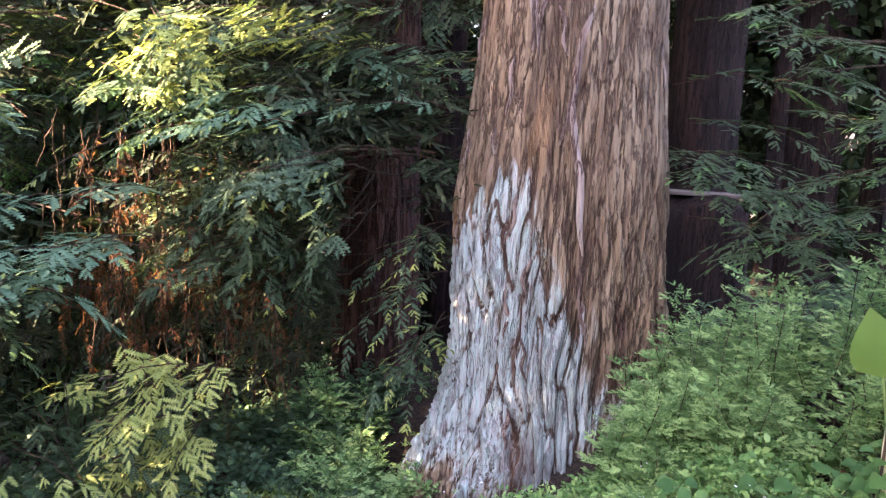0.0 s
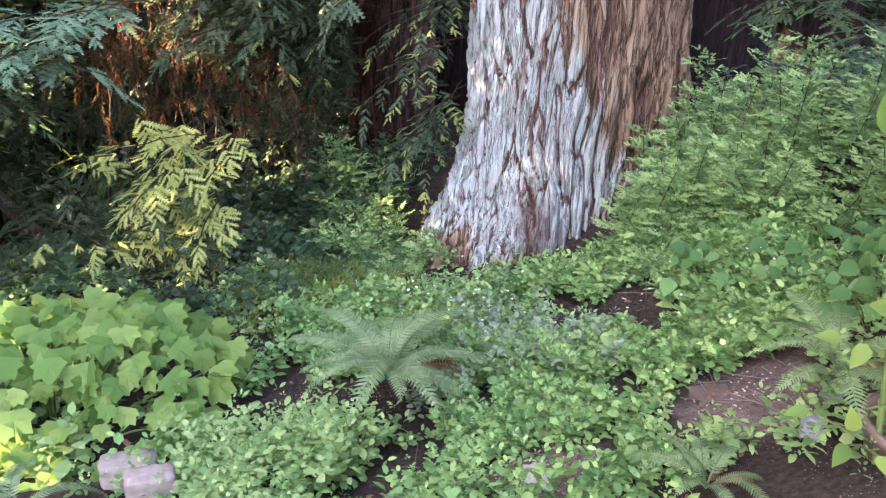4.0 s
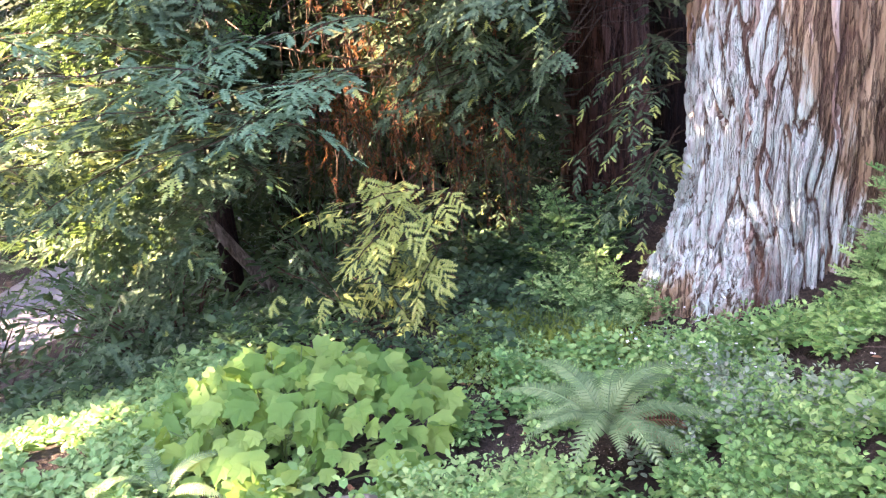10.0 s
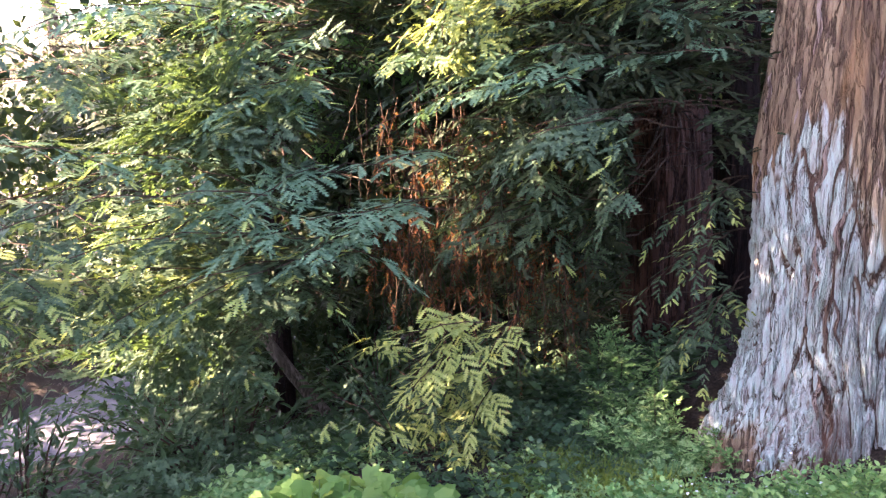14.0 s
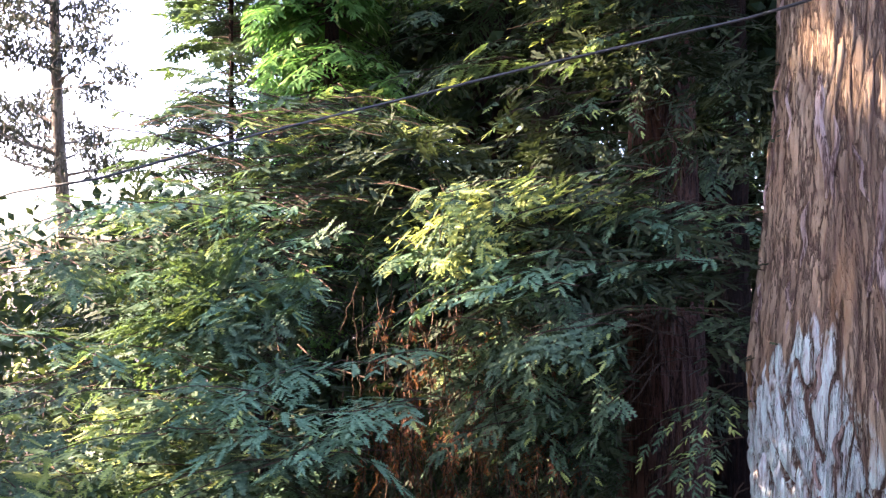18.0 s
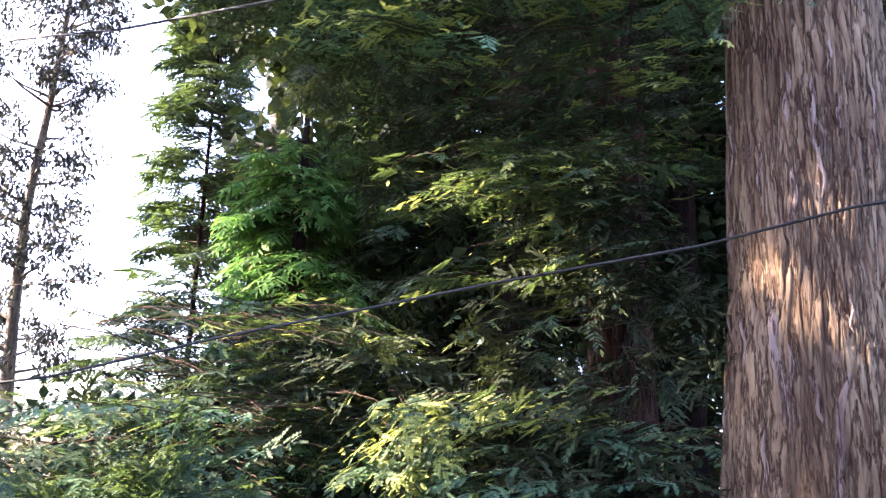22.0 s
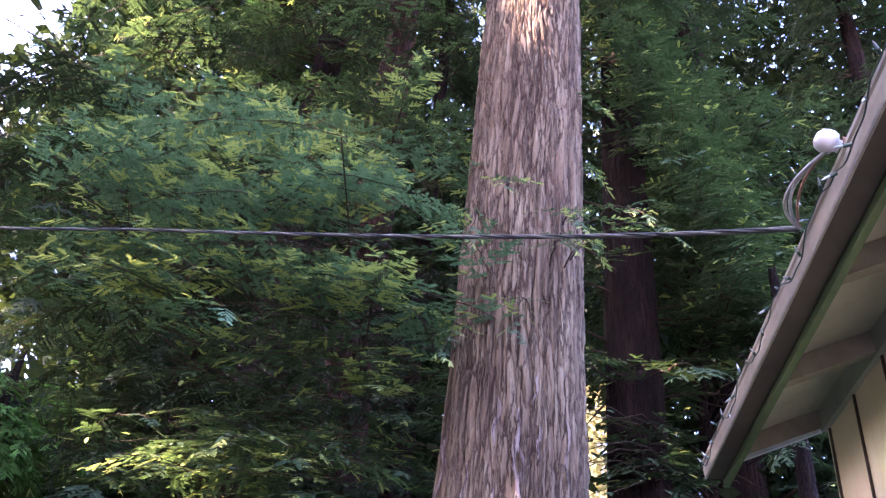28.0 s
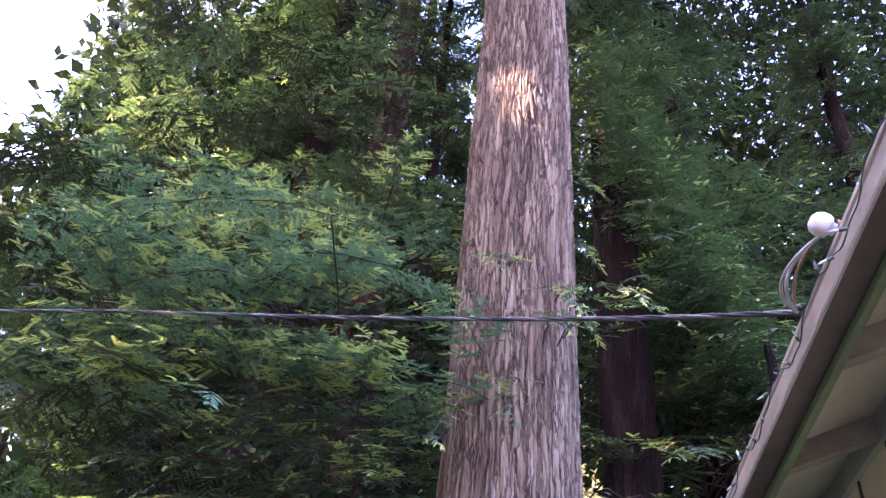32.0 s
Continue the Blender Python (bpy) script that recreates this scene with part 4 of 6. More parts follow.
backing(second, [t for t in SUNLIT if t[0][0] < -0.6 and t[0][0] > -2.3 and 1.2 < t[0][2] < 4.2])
second.open_views(LANES[5:7])

tree_second = empty("redwood_tree", on(T2, -0.7), "dark redwood in deep shade with long drooping sprays", "tree")
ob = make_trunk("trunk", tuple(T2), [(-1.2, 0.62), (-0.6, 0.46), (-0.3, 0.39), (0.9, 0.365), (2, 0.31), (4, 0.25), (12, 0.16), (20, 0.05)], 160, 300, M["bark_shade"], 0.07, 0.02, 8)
ob.parent = tree_second
ob.matrix_parent_inverse = Matrix.Translation((-T2[0], -T2[1], 0.7))
second.build(tree_second, on(T2, -0.7), MID_TWIG)

# third redwood on the left, blue-green lower boughs reaching forward
third = Foliage()
for row in [(KB, 10, (-34, -22), (-13, -6.5), (4.2, 4.8), 0.12, 0.0), (KB, 28, (-44, -28), (-6, 3.5), (4.7, 6.2), 0.4, 0.05), (K1, 24, (-48, -36), (-17, -8), (4.2, 5.4), 0.7, 0.05), (KB, 14, (-38, -26), (-20, -13), (5.0, 6.4), 0.1, 0.15),
            (K1, 40, (-37, -20), (0, 9.5), (5.2, 6.8), 0.16, 0.12), (K1, 5, (-33, -28), (7.5, 10.5), (5.2, 5.8), 0.8, 0.0), (K1, 6, (-24, -19), (6.5, 11), (5.2, 6.0), 0.7, 0.0), (K1, 12, (-44, -36), (-3, 3), (5.0, 6.4), 0.35, 0.05),
            (DARK, 40, (-38, -20), (-18, 8), (6.6, 7.3), 0.0, 0.35), (DARK, 14, (-50, -38), (-17, -2), (5.8, 7.2), 0.1, 0.2), (K1, 26, (-34, -20), (2, 9.5), (5.4, 6.6), 0.12, 0.15), (DARK, 24, (-33, -19), (2, 10), (6.6, 7.4), 0.0, 0.3)]:
    kinds, n, az, el, far, young, hang = row
    third.mass(kinds, T4, n, az, el, far, young, hang)
third.cut(SUNLIT)
backing(third, [t for t in SUNLIT if -4.4 < t[0][0] < -2.3 and 1.2 < t[0][2] < 3.6 and 4.5 < t[0][1] < 6], thick=230)
backing(third, [t for t in SUNLIT if -4.4 < t[0][0] < -2.3 and 0.7 < t[0][2] < 3.6 and t[0][1] < 4.5], K1, 300, (0.25, 0.8))
third.open_views(LANES)
tree_third = empty("redwood_tree", on(T4, -1.5), "redwood with blue-green boughs sweeping low over the slope", "tree")
ob = make_trunk("trunk", tuple(T4), [(-2.2, 0.14), (-1.2, 0.10), (1, 0.08), (2.6, 0.05), (3.3, 0.02)], 80, 160, M["bark_deep_shade"], 0.06, 0.018, 12)
ob.parent = tree_third
ob.matrix_parent_inverse = Matrix.Translation((-T4[0], -T4[1], 1.5))
third.build(tree_third, on(T4, -1.5), MID_TWIG)

# low sunlit sapling under the left boughs
sap = Foliage()
sap.lean = 0.6 * TO_LIGHT
S0 = np.array((-1.75, 5.1))
sap.mass(("needle_young", "needle_young"), S0, 15, (-24.5, -14.5), (-27, -18), (4.45, 4.9), 0.5, 0.1, 0.28, 0.1, 0.6, 6)
sap.mass(("needle", "needle_young"), S0, 6, (-25, -15), (-29, -22), (4.8, 5.2), 0.2, 0.1, 0.3, 0.09, 0.6, 7)
for k in range(4):
    a = rng.uniform(0, 2 * np.pi)
    z = rng.uniform(-0.4, 0.0)
    sap.bough(K1, on(S0, z), (S0[0] + 0.8 * math.cos(a), S0[1] + 0.6 * math.sin(a), z - 0.15), 0.08, 8, 0.3, 0.085, 0.3, 0.3, 0.008)
sap.limb(np.array([on(S0, -0.7), on(S0, 0.1), on(S0, 0.45)]), 0.02)
sap.cut(SUNLIT)
tree_sapling = empty("redwood_sapling", on(S0, -0.5), "young redwood with yellow-green sprays catching the sun", "sapling")
sap.build(tree_sapling, on(S0, -0.5))
sap2 = Foliage()
for tip in [(-1.22, 6.4, -0.08), (-1.07, 6.5, 0.0), (-1.71, 6.3, -0.26), (-2.23, 6.15, -0.32), (-1.84, 6.61, -0.42), (-2.62, 5.44, -0.32), (-1.5, 6.2, 0.1), (-2.0, 6.1, 0.15)]:
    sap2.bough(K1, (-1.8, 7.2, tip[2] + 0.3), tip, 0.1, 9, 0.28, 0.085, 0.45, 0.3, 0.008)
sap2.limb(np.array([(-1.8, 7.2, -1.4), (-1.8, 7.2, -0.2), (-1.8, 7.2, 0.8)]), 0.025)
sap2.cut(SUNLIT)
sap2.build(empty("redwood_sapling", (-1.8, 7.2, -1.0), "thin young redwood with pale new tips in the shade", "sapling"), (-1.8, 7.2, -1.0))

# sprays of the big redwood itself
own = Foliage()
for tip, start in [((1.11, 3.37, 4.96), (1.0, 4.9, 5.6)), ((1.35, 3.7, 5.1), (1.05, 4.95, 5.7)), ((0.8, 3.7, 4.95), (0.9, 4.9, 5.6)), ((0.6, 4.3, 4.75), (0.75, 4.9, 5.3)), ((0.3, 4.3, 5.35), (0.4, 5.0, 6.0)), ((0.95, 4.2, 5.5), (1.0, 4.95, 6.0)),
                   ((0.2, 4.4, 4.6), (0.35, 5.0, 5.1)), ((0.5, 4.2, 5.7), (0.6, 4.92, 6.2)), ((-0.22, 5.05, 0.64), (0.1, 5.6, 0.9)), ((-0.3, 5.1, 0.95), (0.05, 5.6, 1.2)), ((-0.55, 5.4, 0.78), (0.0, 5.8, 1.15)), ((-0.2, 5.2, 1.3), (0.05, 5.7, 1.5)),
                   ((-0.15, 5.2, 0.45), (0.05, 5.7, 0.9)), ((-0.5, 5.5, 1.15), (0.05, 5.8, 1.5)), ((-0.35, 5.2, 0.5), (0.05, 5.7, 0.8)), ((1.3, 5.1, 6.6), (1.1, 5.4, 7.0)), ((1.35, 5.0, 7.2), (1.1, 5.3, 7.6)), ((1.3, 5.2, 6.0), (1.1, 5.4, 6.4))]:
    own.bough(K1, start, tip, 0.12, 8, 0.26, 0.08, 0.6, 0.35, 0.010)
# unseen high boughs, added to cast shade from above
for k in range(70):
    z = rng.uniform(11.5, 22)
    a = rng.uniform(0, 2 * np.pi)
    L = rng.uniform(1.5, 3.2)
    own.bough(K1, (0.8, 5.35, z), (0.8 + L * math.cos(a), 5.35 + L * math.sin(a), z - rng.uniform(0.3, 1.2)), 0.05, 9, 0.55, 0.2, 0.1, 0.2, 0.04, 0.2)
own.mass(KB, (0.05, 5.75), 7, (-5.5, -0.3), (-17, -9), (4.9, 5.3), 0.35, 0.0, 0.28, 0.085, 0.6, 6)
own.cut(SUNLIT)
own.build(tree_main, (0.72, 5.35, 0.0))

# ---- trees on the right and behind ----


def back_tree(at, rows, label, boughs, z_lo, z_hi, reach, kinds=K1, seed=20, arc=(0, 360), twig=0.15, length=0.6, material="bark_deep_shade", tips=(), coarse=True, clear=None, lean=(0.0, 0.0), droop=0.6, category="tree", tiers=()):
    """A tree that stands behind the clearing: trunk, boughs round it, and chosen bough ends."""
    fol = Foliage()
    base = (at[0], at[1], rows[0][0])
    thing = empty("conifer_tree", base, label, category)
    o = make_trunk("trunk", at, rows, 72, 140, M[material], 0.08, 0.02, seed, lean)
    o.parent = thing
    o.matrix_parent_inverse = Matrix.Translation([-c for c in base])
    top = rows[-1][0]

    def stem(z):
        return (at[0] + lean[0] * z, at[1] + lean[1] * z, z)

    for tier in tiers:
        fol.mass(kinds, at, *tier, length=length, twig=twig)
    for x, y, z in tips:
        fol.bough(kinds, stem(z + rng.uniform(0.2, 0.7)), (x, y, z), 0.08, 10, length, twig, 0.2, 0.3, 0.02)
        for _ in range(2):
            o3 = rng.normal(0, 0.3, 3)
            fol.bough(kinds, stem(z + 0.5), (x + o3[0], y + 0.3 + o3[1], z + o3[2] * 0.6), 0.08, 9, length, twig, 0.1, 0.3, 0.015)
    for _ in range(boughs):
        z = rng.uniform(z_lo, z_hi)
        a = math.radians(rng.uniform(*arc))
        L = rng.uniform(0.5, 1.0) * reach * (1.0 - 0.75 * max(0.0, (z - z_lo) / (top - z_lo)) ** 1.3)
        sx, sy, _ = stem(z)
        tip = (sx + L * math.cos(a), sy + L * math.sin(a), z - rng.uniform(0.2, 1.0) * droop)
        if clear is not None and clear(tip):
            continue
        fol.bough(kinds, stem(z), tip, 0.08, 9, length, twig, 0.1, 0.2, 0.03, 0.1)
    fol.cut(SUNLIT)
    fol.open_views(LANES)
    fol.build(thing, base, FAR_TWIG if coarse else None)
    return thing


T7, T8 = (2.50, 8.65), (4.15, 10.1)
back_tree(T7, [(-0.6, 0.75), (0.3, 0.62), (1.3, 0.50), (1.6, 0.36), (5, 0.325), (8, 0.30), (11, 0.25), (20, 0.08)], "dark redwood trunk in shade beside the big tree", 70, 6.0, 17.0, 2.4, K1, 31, clear=lambda p: p[1] < 6.2 and p[0] < 1.9)
back_tree((3.6, 9.6), [(0.2, 0.1), (6, 0.08), (12, 0.02)], "slim redwood with level shaded sprays", 10, 4.0, 11.0, 1.6, K1, 49, tips=[(9.0 * math.sin(radians(a)) * d, 9.0 * math.cos(radians(a)) * d, 2.3 + 9.0 * d * math.tan(radians(e))) for a, e, d in [(12 + 20 * ((k * 0.618) % 1), 20 + 34 * ((k * 0.382 + 0.13) % 1), 0.72 + 0.22 * ((k * 0.271) % 1)) for k in range(34)]])
back_tree(T8, [(-0.6, 0.6), (0.5, 0.42), (5, 0.33), (10, 0.30), (20, 0.08)], "dark redwood with layered shaded boughs", 110, 3.0, 18.0, 2.8, K1, 33, tips=[(3.3, 7.4, 9.8), (4.3, 6.9, 9.7), (3.4, 8.3, 7.7), (4.1, 8.0, 8.9), (3.2, 8.4, 6.6), (4.2, 7.8, 7.9), (3.0, 8.6, 5.6), (3.8, 8.3, 4.6), (4.8, 8.4, 7.0)])
back_tree((7.6, 10.8), [(-0.4, 0.5), (3, 0.34), (20, 0.06)], "redwood with dense shaded boughs behind the house", 170, 2.0, 18.0, 3.0, K1, 35, tips=[(5.2, 7.6, 9.8), (5.0, 7.4, 8.8), (5.5, 7.9, 10.8)])
back_tree((1.15, 10.6), [(-0.9, 0.5), (4, 0.34), (22, 0.06)], "dark redwood rising behind the big trunk", 90, 4.0, 20.0, 2.6, K1, 37)
back_tree((-0.4, 12.0), [(-1.6, 0.4), (4, 0.28), (22, 0.05)], "dim redwood filling the gap behind", 120, 2.0, 20.0, 2.6, K1, 51)
back_tree((0.0, 9.3), [(-0.9, 0.2), (4, 0.15), (16, 0.04)], "slender redwood in deep shade behind the big trunk", 70, 2.5, 14.0, 1.5, K1, 53)
back_tree((-1.9, 10.2), [(-1.8, 0.5), (4, 0.36), (22, 0.08)], "tall dark redwood behind the drooping boughs", 150, -0.5, 20.0, 3.0, K1, 39)
back_tree((-5.1, 10.6), [(-3.4, 0.3), (3, 0.16), (7.2, 0.03)], "vivid green conifer in open light", 200, 1.0, 6.9, 2.7, ("bright_green", "needle_young"), 41, twig=0.15, length=0.6)
back_tree((-3.4, 12.5), [(-3.4, 0.5), (6, 0.33), (24, 0.06)], "tall conifer with dense dark green crown", 170, 2.0, 22.0, 3.4, ("needle", "bright_green"), 43, twig=0.2, length=0.7, coarse=True)
back_tree((-13.4, 21.4), [(-4.7, 0.12), (8, 0.06), (17.5, 0.02)], "narrow spruce with flat layered dark boughs", 260, 1.0, 17.2, 4.0, ("needle", "needle"), 45, twig=0.3, length=0.75, coarse=True, material="bark_deep_shade", droop=0.15)
# small conifer whose boughs reach across the right of the clearing
back_tree((3.3, 6.6), [(0.1, 0.16), (2, 0.12), (7, 0.03)], "young redwood with soft level sprays near the house", 12, 0.8, 6.0, 1.7, ("needle", "sprout"), 47, (110, 300), 0.09, 0.36, coarse=False,
          tiers=[(9, (17.5, 24), (-10, -3), (4.7, 5.4), 0.3, 0.0), (12, (19, 31), (-6, 2), (4.6, 5.6), 0.3, 0.0), (14, (18, 31), (1, 12), (4.8, 6.0), 0.3, 0.05), (8, (22, 32), (-12, -5), (4.8, 5.8), 0.2, 0.0)], clear=lambda p: p[0] < 1.5)

# ---- pale snag, sparse tall tree, leaning grey trunk ----
snag = empty("pale_snag", (-10.75, 19.3, -4.6), "bare pale weathered tree trunk among dark conifers", "tree")
v, f = tubes([(np.array([(-9.75, 19.3, -4.7), (-9.85, 19.3, 2), (-9.95, 19.3, 6.9), (-10.15, 19.4, 12.5), (-10.2, 19.4, 14.5)]), [0.42, 0.36, 0.33, 0.25, 0.16])], 14)
part_mesh("trunk", mesh_from("trunk", v - np.array((-10.75, 19.3, -4.6)), f, M["bark_pale"], True), snag)

for k, (z, a) in enumerate(((3.6, -20), (5.2, 160), (6.4, 10), (7.7, 200), (9.0, -30), (10.4, 150))):
    c, d = np.array((-9.95 - 0.03 * (z - 6.9), 19.3, z)), np.array((math.cos(radians(a)), math.sin(radians(a)), 0.35))
    v, f = tubes([(np.array([c, c + 0.5 * d, c + d * (0.8 + 0.1 * k)]), np.array([0.07, 0.05, 0.015]))], 7)
    part_mesh("branch_stub", mesh_from("branch_stub", v - np.array((-10.75, 19.3, -4.6)), f, M["bark_pale"], True), snag)

log_thing = empty("leaning_trunk", (-3.63, 7.13, -1.3), "bare grey trunk leaning over the undergrowth", "tree trunk")
v, f = tubes([(np.array([(-3.35, 7.28, -1.6), (-3.63, 7.13, -1.15), (-3.95, 6.95, -0.6), (-4.25, 6.8, -0.05), (-4.5, 6.7, 0.5)]), [0.08, 0.068, 0.06, 0.052, 0.04])], 12)
part_mesh("trunk", mesh_from("trunk", v - np.array((-3.63, 7.13, -1.3)), f, M["bark_grey"], True), log_thing)


def leaf_cloud(centres, radius, count, size, flat=0.7):
    """Loose clusters of leaves round centres: places, directions, normals and sizes."""
    c = np.repeat(np.asarray(centres, float), count, 0)
    p = c + unit(rng.normal(0, 1, c.shape)) * radius * rng.random((len(c), 1)) ** 0.5 * np.array([1, 1, flat])
    return p, rng.normal(0, 1, p.shape), rng.normal(0, 1, p.shape) + np.array([0, 0, 0.6]), size * rng.uniform(0.6, 1.3, len(p))


def airy_tree(at, top, label, seed, spread=3.0, clusters=90, size=0.28, kind="far_green", count=40):
    thing = empty("tall_tree", at, label, "tree")
    at = np.array(at, float)
    zs = np.linspace(at[2], top, 8)
    spine = np.stack([at[0] + 0.25 * np.sin(zs * 0.4 + seed), at[1] + 0 * zs, zs], 1)
    limbs, ends = [(spine, np.linspace(0.30, 0.05, 8))], []
    for k in range(clusters):
        z = rng.uniform(at[2] + 0.35 * (top - at[2]), top)
        a = rng.uniform(0, 2 * np.pi)
        L = rng.uniform(0.4, 1.0) * spread * (1.1 - 0.5 * (z - at[2]) / (top - at[2]))
        b = np.array((np.interp(z, zs, spine[:, 0]), at[1], z))
        e = b + (L * math.cos(a), L * math.sin(a), 0.35 * L)
        if k % 3 == 0:
            limbs.append((np.array([b, (b + e) / 2 + (0, 0, -0.1), e]), np.array([0.06, 0.035, 0.012])))
        ends.append(e)
    p, d, u, s = leaf_cloud(ends, 0.62, count, size)
    v, f = stamp(CARD, p - at, d * (0.6, 0.6, 0.3) - np.array([0, 0, 0.7]), u, s, 0.55 * s)
    part_mesh("crown", mesh_from("crown", v, f, M[kind]), thing)["kind"] = "stuff"
    v, f = tubes(limbs, 7)
    part_mesh("trunk", mesh_from("trunk", v - at, f, M["bark_grey"], True), thing, "slender grey trunk and limbs")


airy_tree((-20.1, 22.2, -4.6), 21, "slender tall tree with sparse hanging leaves against the sky", 1, 2.9, 150, 0.24, "far_grey", 90)
airy_tree((-23.2, 21.0, -4.6), 20, "slender tree with thin leaf clusters against the sky", 2, 2.6, 120, 0.24, "far_grey", 90)
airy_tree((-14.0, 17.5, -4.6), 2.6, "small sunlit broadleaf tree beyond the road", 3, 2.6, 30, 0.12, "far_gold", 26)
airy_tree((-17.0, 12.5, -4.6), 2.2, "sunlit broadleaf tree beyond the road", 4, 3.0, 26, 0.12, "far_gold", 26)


def woods(name, label, n, yaw, pitch, dist, size, kind, seed, clump=1.5, per=30, gap=None):
    """Far woods: leaf clumps spread over a stretch of distance."""
    r = np.random.default_rng(seed)
    ya, pi, d = np.radians(r.uniform(*yaw, n)), np.radians(r.uniform(*pitch, n)), r.uniform(*dist, n)
    c = np.stack([-np.sin(ya) * d, np.cos(ya) * d, 2.3 + d * np.tan(pi)], 1)
    c = c[c[:, 2] > ground_z(c[:, 0], c[:, 1]) - 0.4]
    if gap is not None:
        c = c[~gap(c)]
    p, di, u, s = leaf_cloud(c, clump, per, size)
    v, f = stamp(CARD, p, di, u, s)
    tagged(new(name, mesh_from(name, v, f, M[kind])), label, "woods", kind="stuff")


def bearing_over(c, left, height):
    """Clumps that would stand in the open sky over the road."""
    far = np.hypot(c[:, 0], c[:, 1])
    return (np.degrees(np.arctan2(-c[:, 0], c[:, 1])) > left) & (np.degrees(np.arctan2(c[:, 2] - 2.3, far)) > height)


def between(c):
    """The narrow opening beside the big trunk."""
    az = np.degrees(np.arctan2(c[:, 0], c[:, 1]))
    el = np.degrees(np.arctan2(c[:, 2] - 2.3, np.hypot(c[:, 0], c[:, 1])))
    return (az > 10) & (az < 16) & (el > 4) & (el < 34)


def gold_beam(c):
    """The sun's way to the golden leaves."""
    w = c - np.array((5.5, 23.4, 12.0))
    along = w @ np.array(SUN_DIR)
    return (np.linalg.norm(w - along[:, None] * np.array(SUN_DIR), axis=1) < 3.0) & (along > 1.0)


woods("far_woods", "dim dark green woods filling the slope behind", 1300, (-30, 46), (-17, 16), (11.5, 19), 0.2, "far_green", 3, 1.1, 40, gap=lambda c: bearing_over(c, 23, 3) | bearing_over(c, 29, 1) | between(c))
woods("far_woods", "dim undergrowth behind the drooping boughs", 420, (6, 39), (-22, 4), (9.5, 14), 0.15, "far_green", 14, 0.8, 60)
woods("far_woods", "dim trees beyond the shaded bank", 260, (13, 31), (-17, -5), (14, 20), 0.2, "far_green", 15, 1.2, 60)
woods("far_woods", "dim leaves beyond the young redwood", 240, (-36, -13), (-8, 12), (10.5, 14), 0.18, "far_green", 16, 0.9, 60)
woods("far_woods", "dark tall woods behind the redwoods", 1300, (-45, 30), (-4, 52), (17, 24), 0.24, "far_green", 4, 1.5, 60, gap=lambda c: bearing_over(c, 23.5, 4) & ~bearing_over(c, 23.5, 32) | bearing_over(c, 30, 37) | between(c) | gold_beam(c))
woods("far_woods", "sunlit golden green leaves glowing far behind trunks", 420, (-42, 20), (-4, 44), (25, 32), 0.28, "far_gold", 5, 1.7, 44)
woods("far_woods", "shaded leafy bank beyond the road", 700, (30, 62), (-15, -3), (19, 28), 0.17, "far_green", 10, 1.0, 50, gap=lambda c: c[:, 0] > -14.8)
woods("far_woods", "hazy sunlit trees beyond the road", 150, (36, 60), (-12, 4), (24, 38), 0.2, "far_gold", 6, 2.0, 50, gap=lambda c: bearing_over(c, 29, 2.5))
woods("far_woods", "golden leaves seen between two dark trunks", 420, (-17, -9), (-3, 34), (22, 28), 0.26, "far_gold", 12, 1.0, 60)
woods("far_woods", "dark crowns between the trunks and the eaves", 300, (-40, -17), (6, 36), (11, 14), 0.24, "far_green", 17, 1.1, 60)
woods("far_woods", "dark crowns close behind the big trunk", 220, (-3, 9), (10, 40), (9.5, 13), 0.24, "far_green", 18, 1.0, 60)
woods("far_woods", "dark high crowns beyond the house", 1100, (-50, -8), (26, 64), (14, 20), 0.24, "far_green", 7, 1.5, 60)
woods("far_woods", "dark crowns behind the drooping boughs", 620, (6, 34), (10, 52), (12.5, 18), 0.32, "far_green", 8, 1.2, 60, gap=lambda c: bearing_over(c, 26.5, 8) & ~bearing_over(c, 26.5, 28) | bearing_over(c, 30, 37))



def screen_sun():
    """An unseen screen of leaves left of the clearing, added to block the low sun but for a few gaps."""
    r = np.random.default_rng(9)
    n = 90000
    ang = np.concatenate([np.radians(r.uniform(53, 140, n // 2)), np.radians(r.uniform(70, 138, n // 2))])
    d = r.uniform(16, 23, n) + np.where(ang < radians(64), 7, 0)
    p = np.stack([-np.sin(ang) * d, np.cos(ang) * d, 0 * d], 1)
    g = ground_z(p[:, 0], p[:, 1])
    top = np.where(np.arange(n) < n // 2, 34, 21)
    p[:, 2] = g + r.random(n) * (top - g)
    ahead, size = unit(r.normal(0, 1, p.shape)), r.uniform(0.35, 0.75, n)
    mid = p + 0.5 * ahead * size[:, None]
    s = np.array(SUN_DIR)
    ok = np.ones(n, bool)
    for place, rad in SUNLIT:
        w = mid - np.array(place)
        along = w @ s
        ok &= np.linalg.norm(w - along[:, None] * s, axis=1) > rad + 0.4 * size
    v, f = stamp(CARD, p[ok], ahead[ok], r.normal(0, 1, p[ok].shape), size[ok], size[ok] * 1.5)
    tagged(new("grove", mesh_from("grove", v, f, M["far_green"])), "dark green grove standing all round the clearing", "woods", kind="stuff")


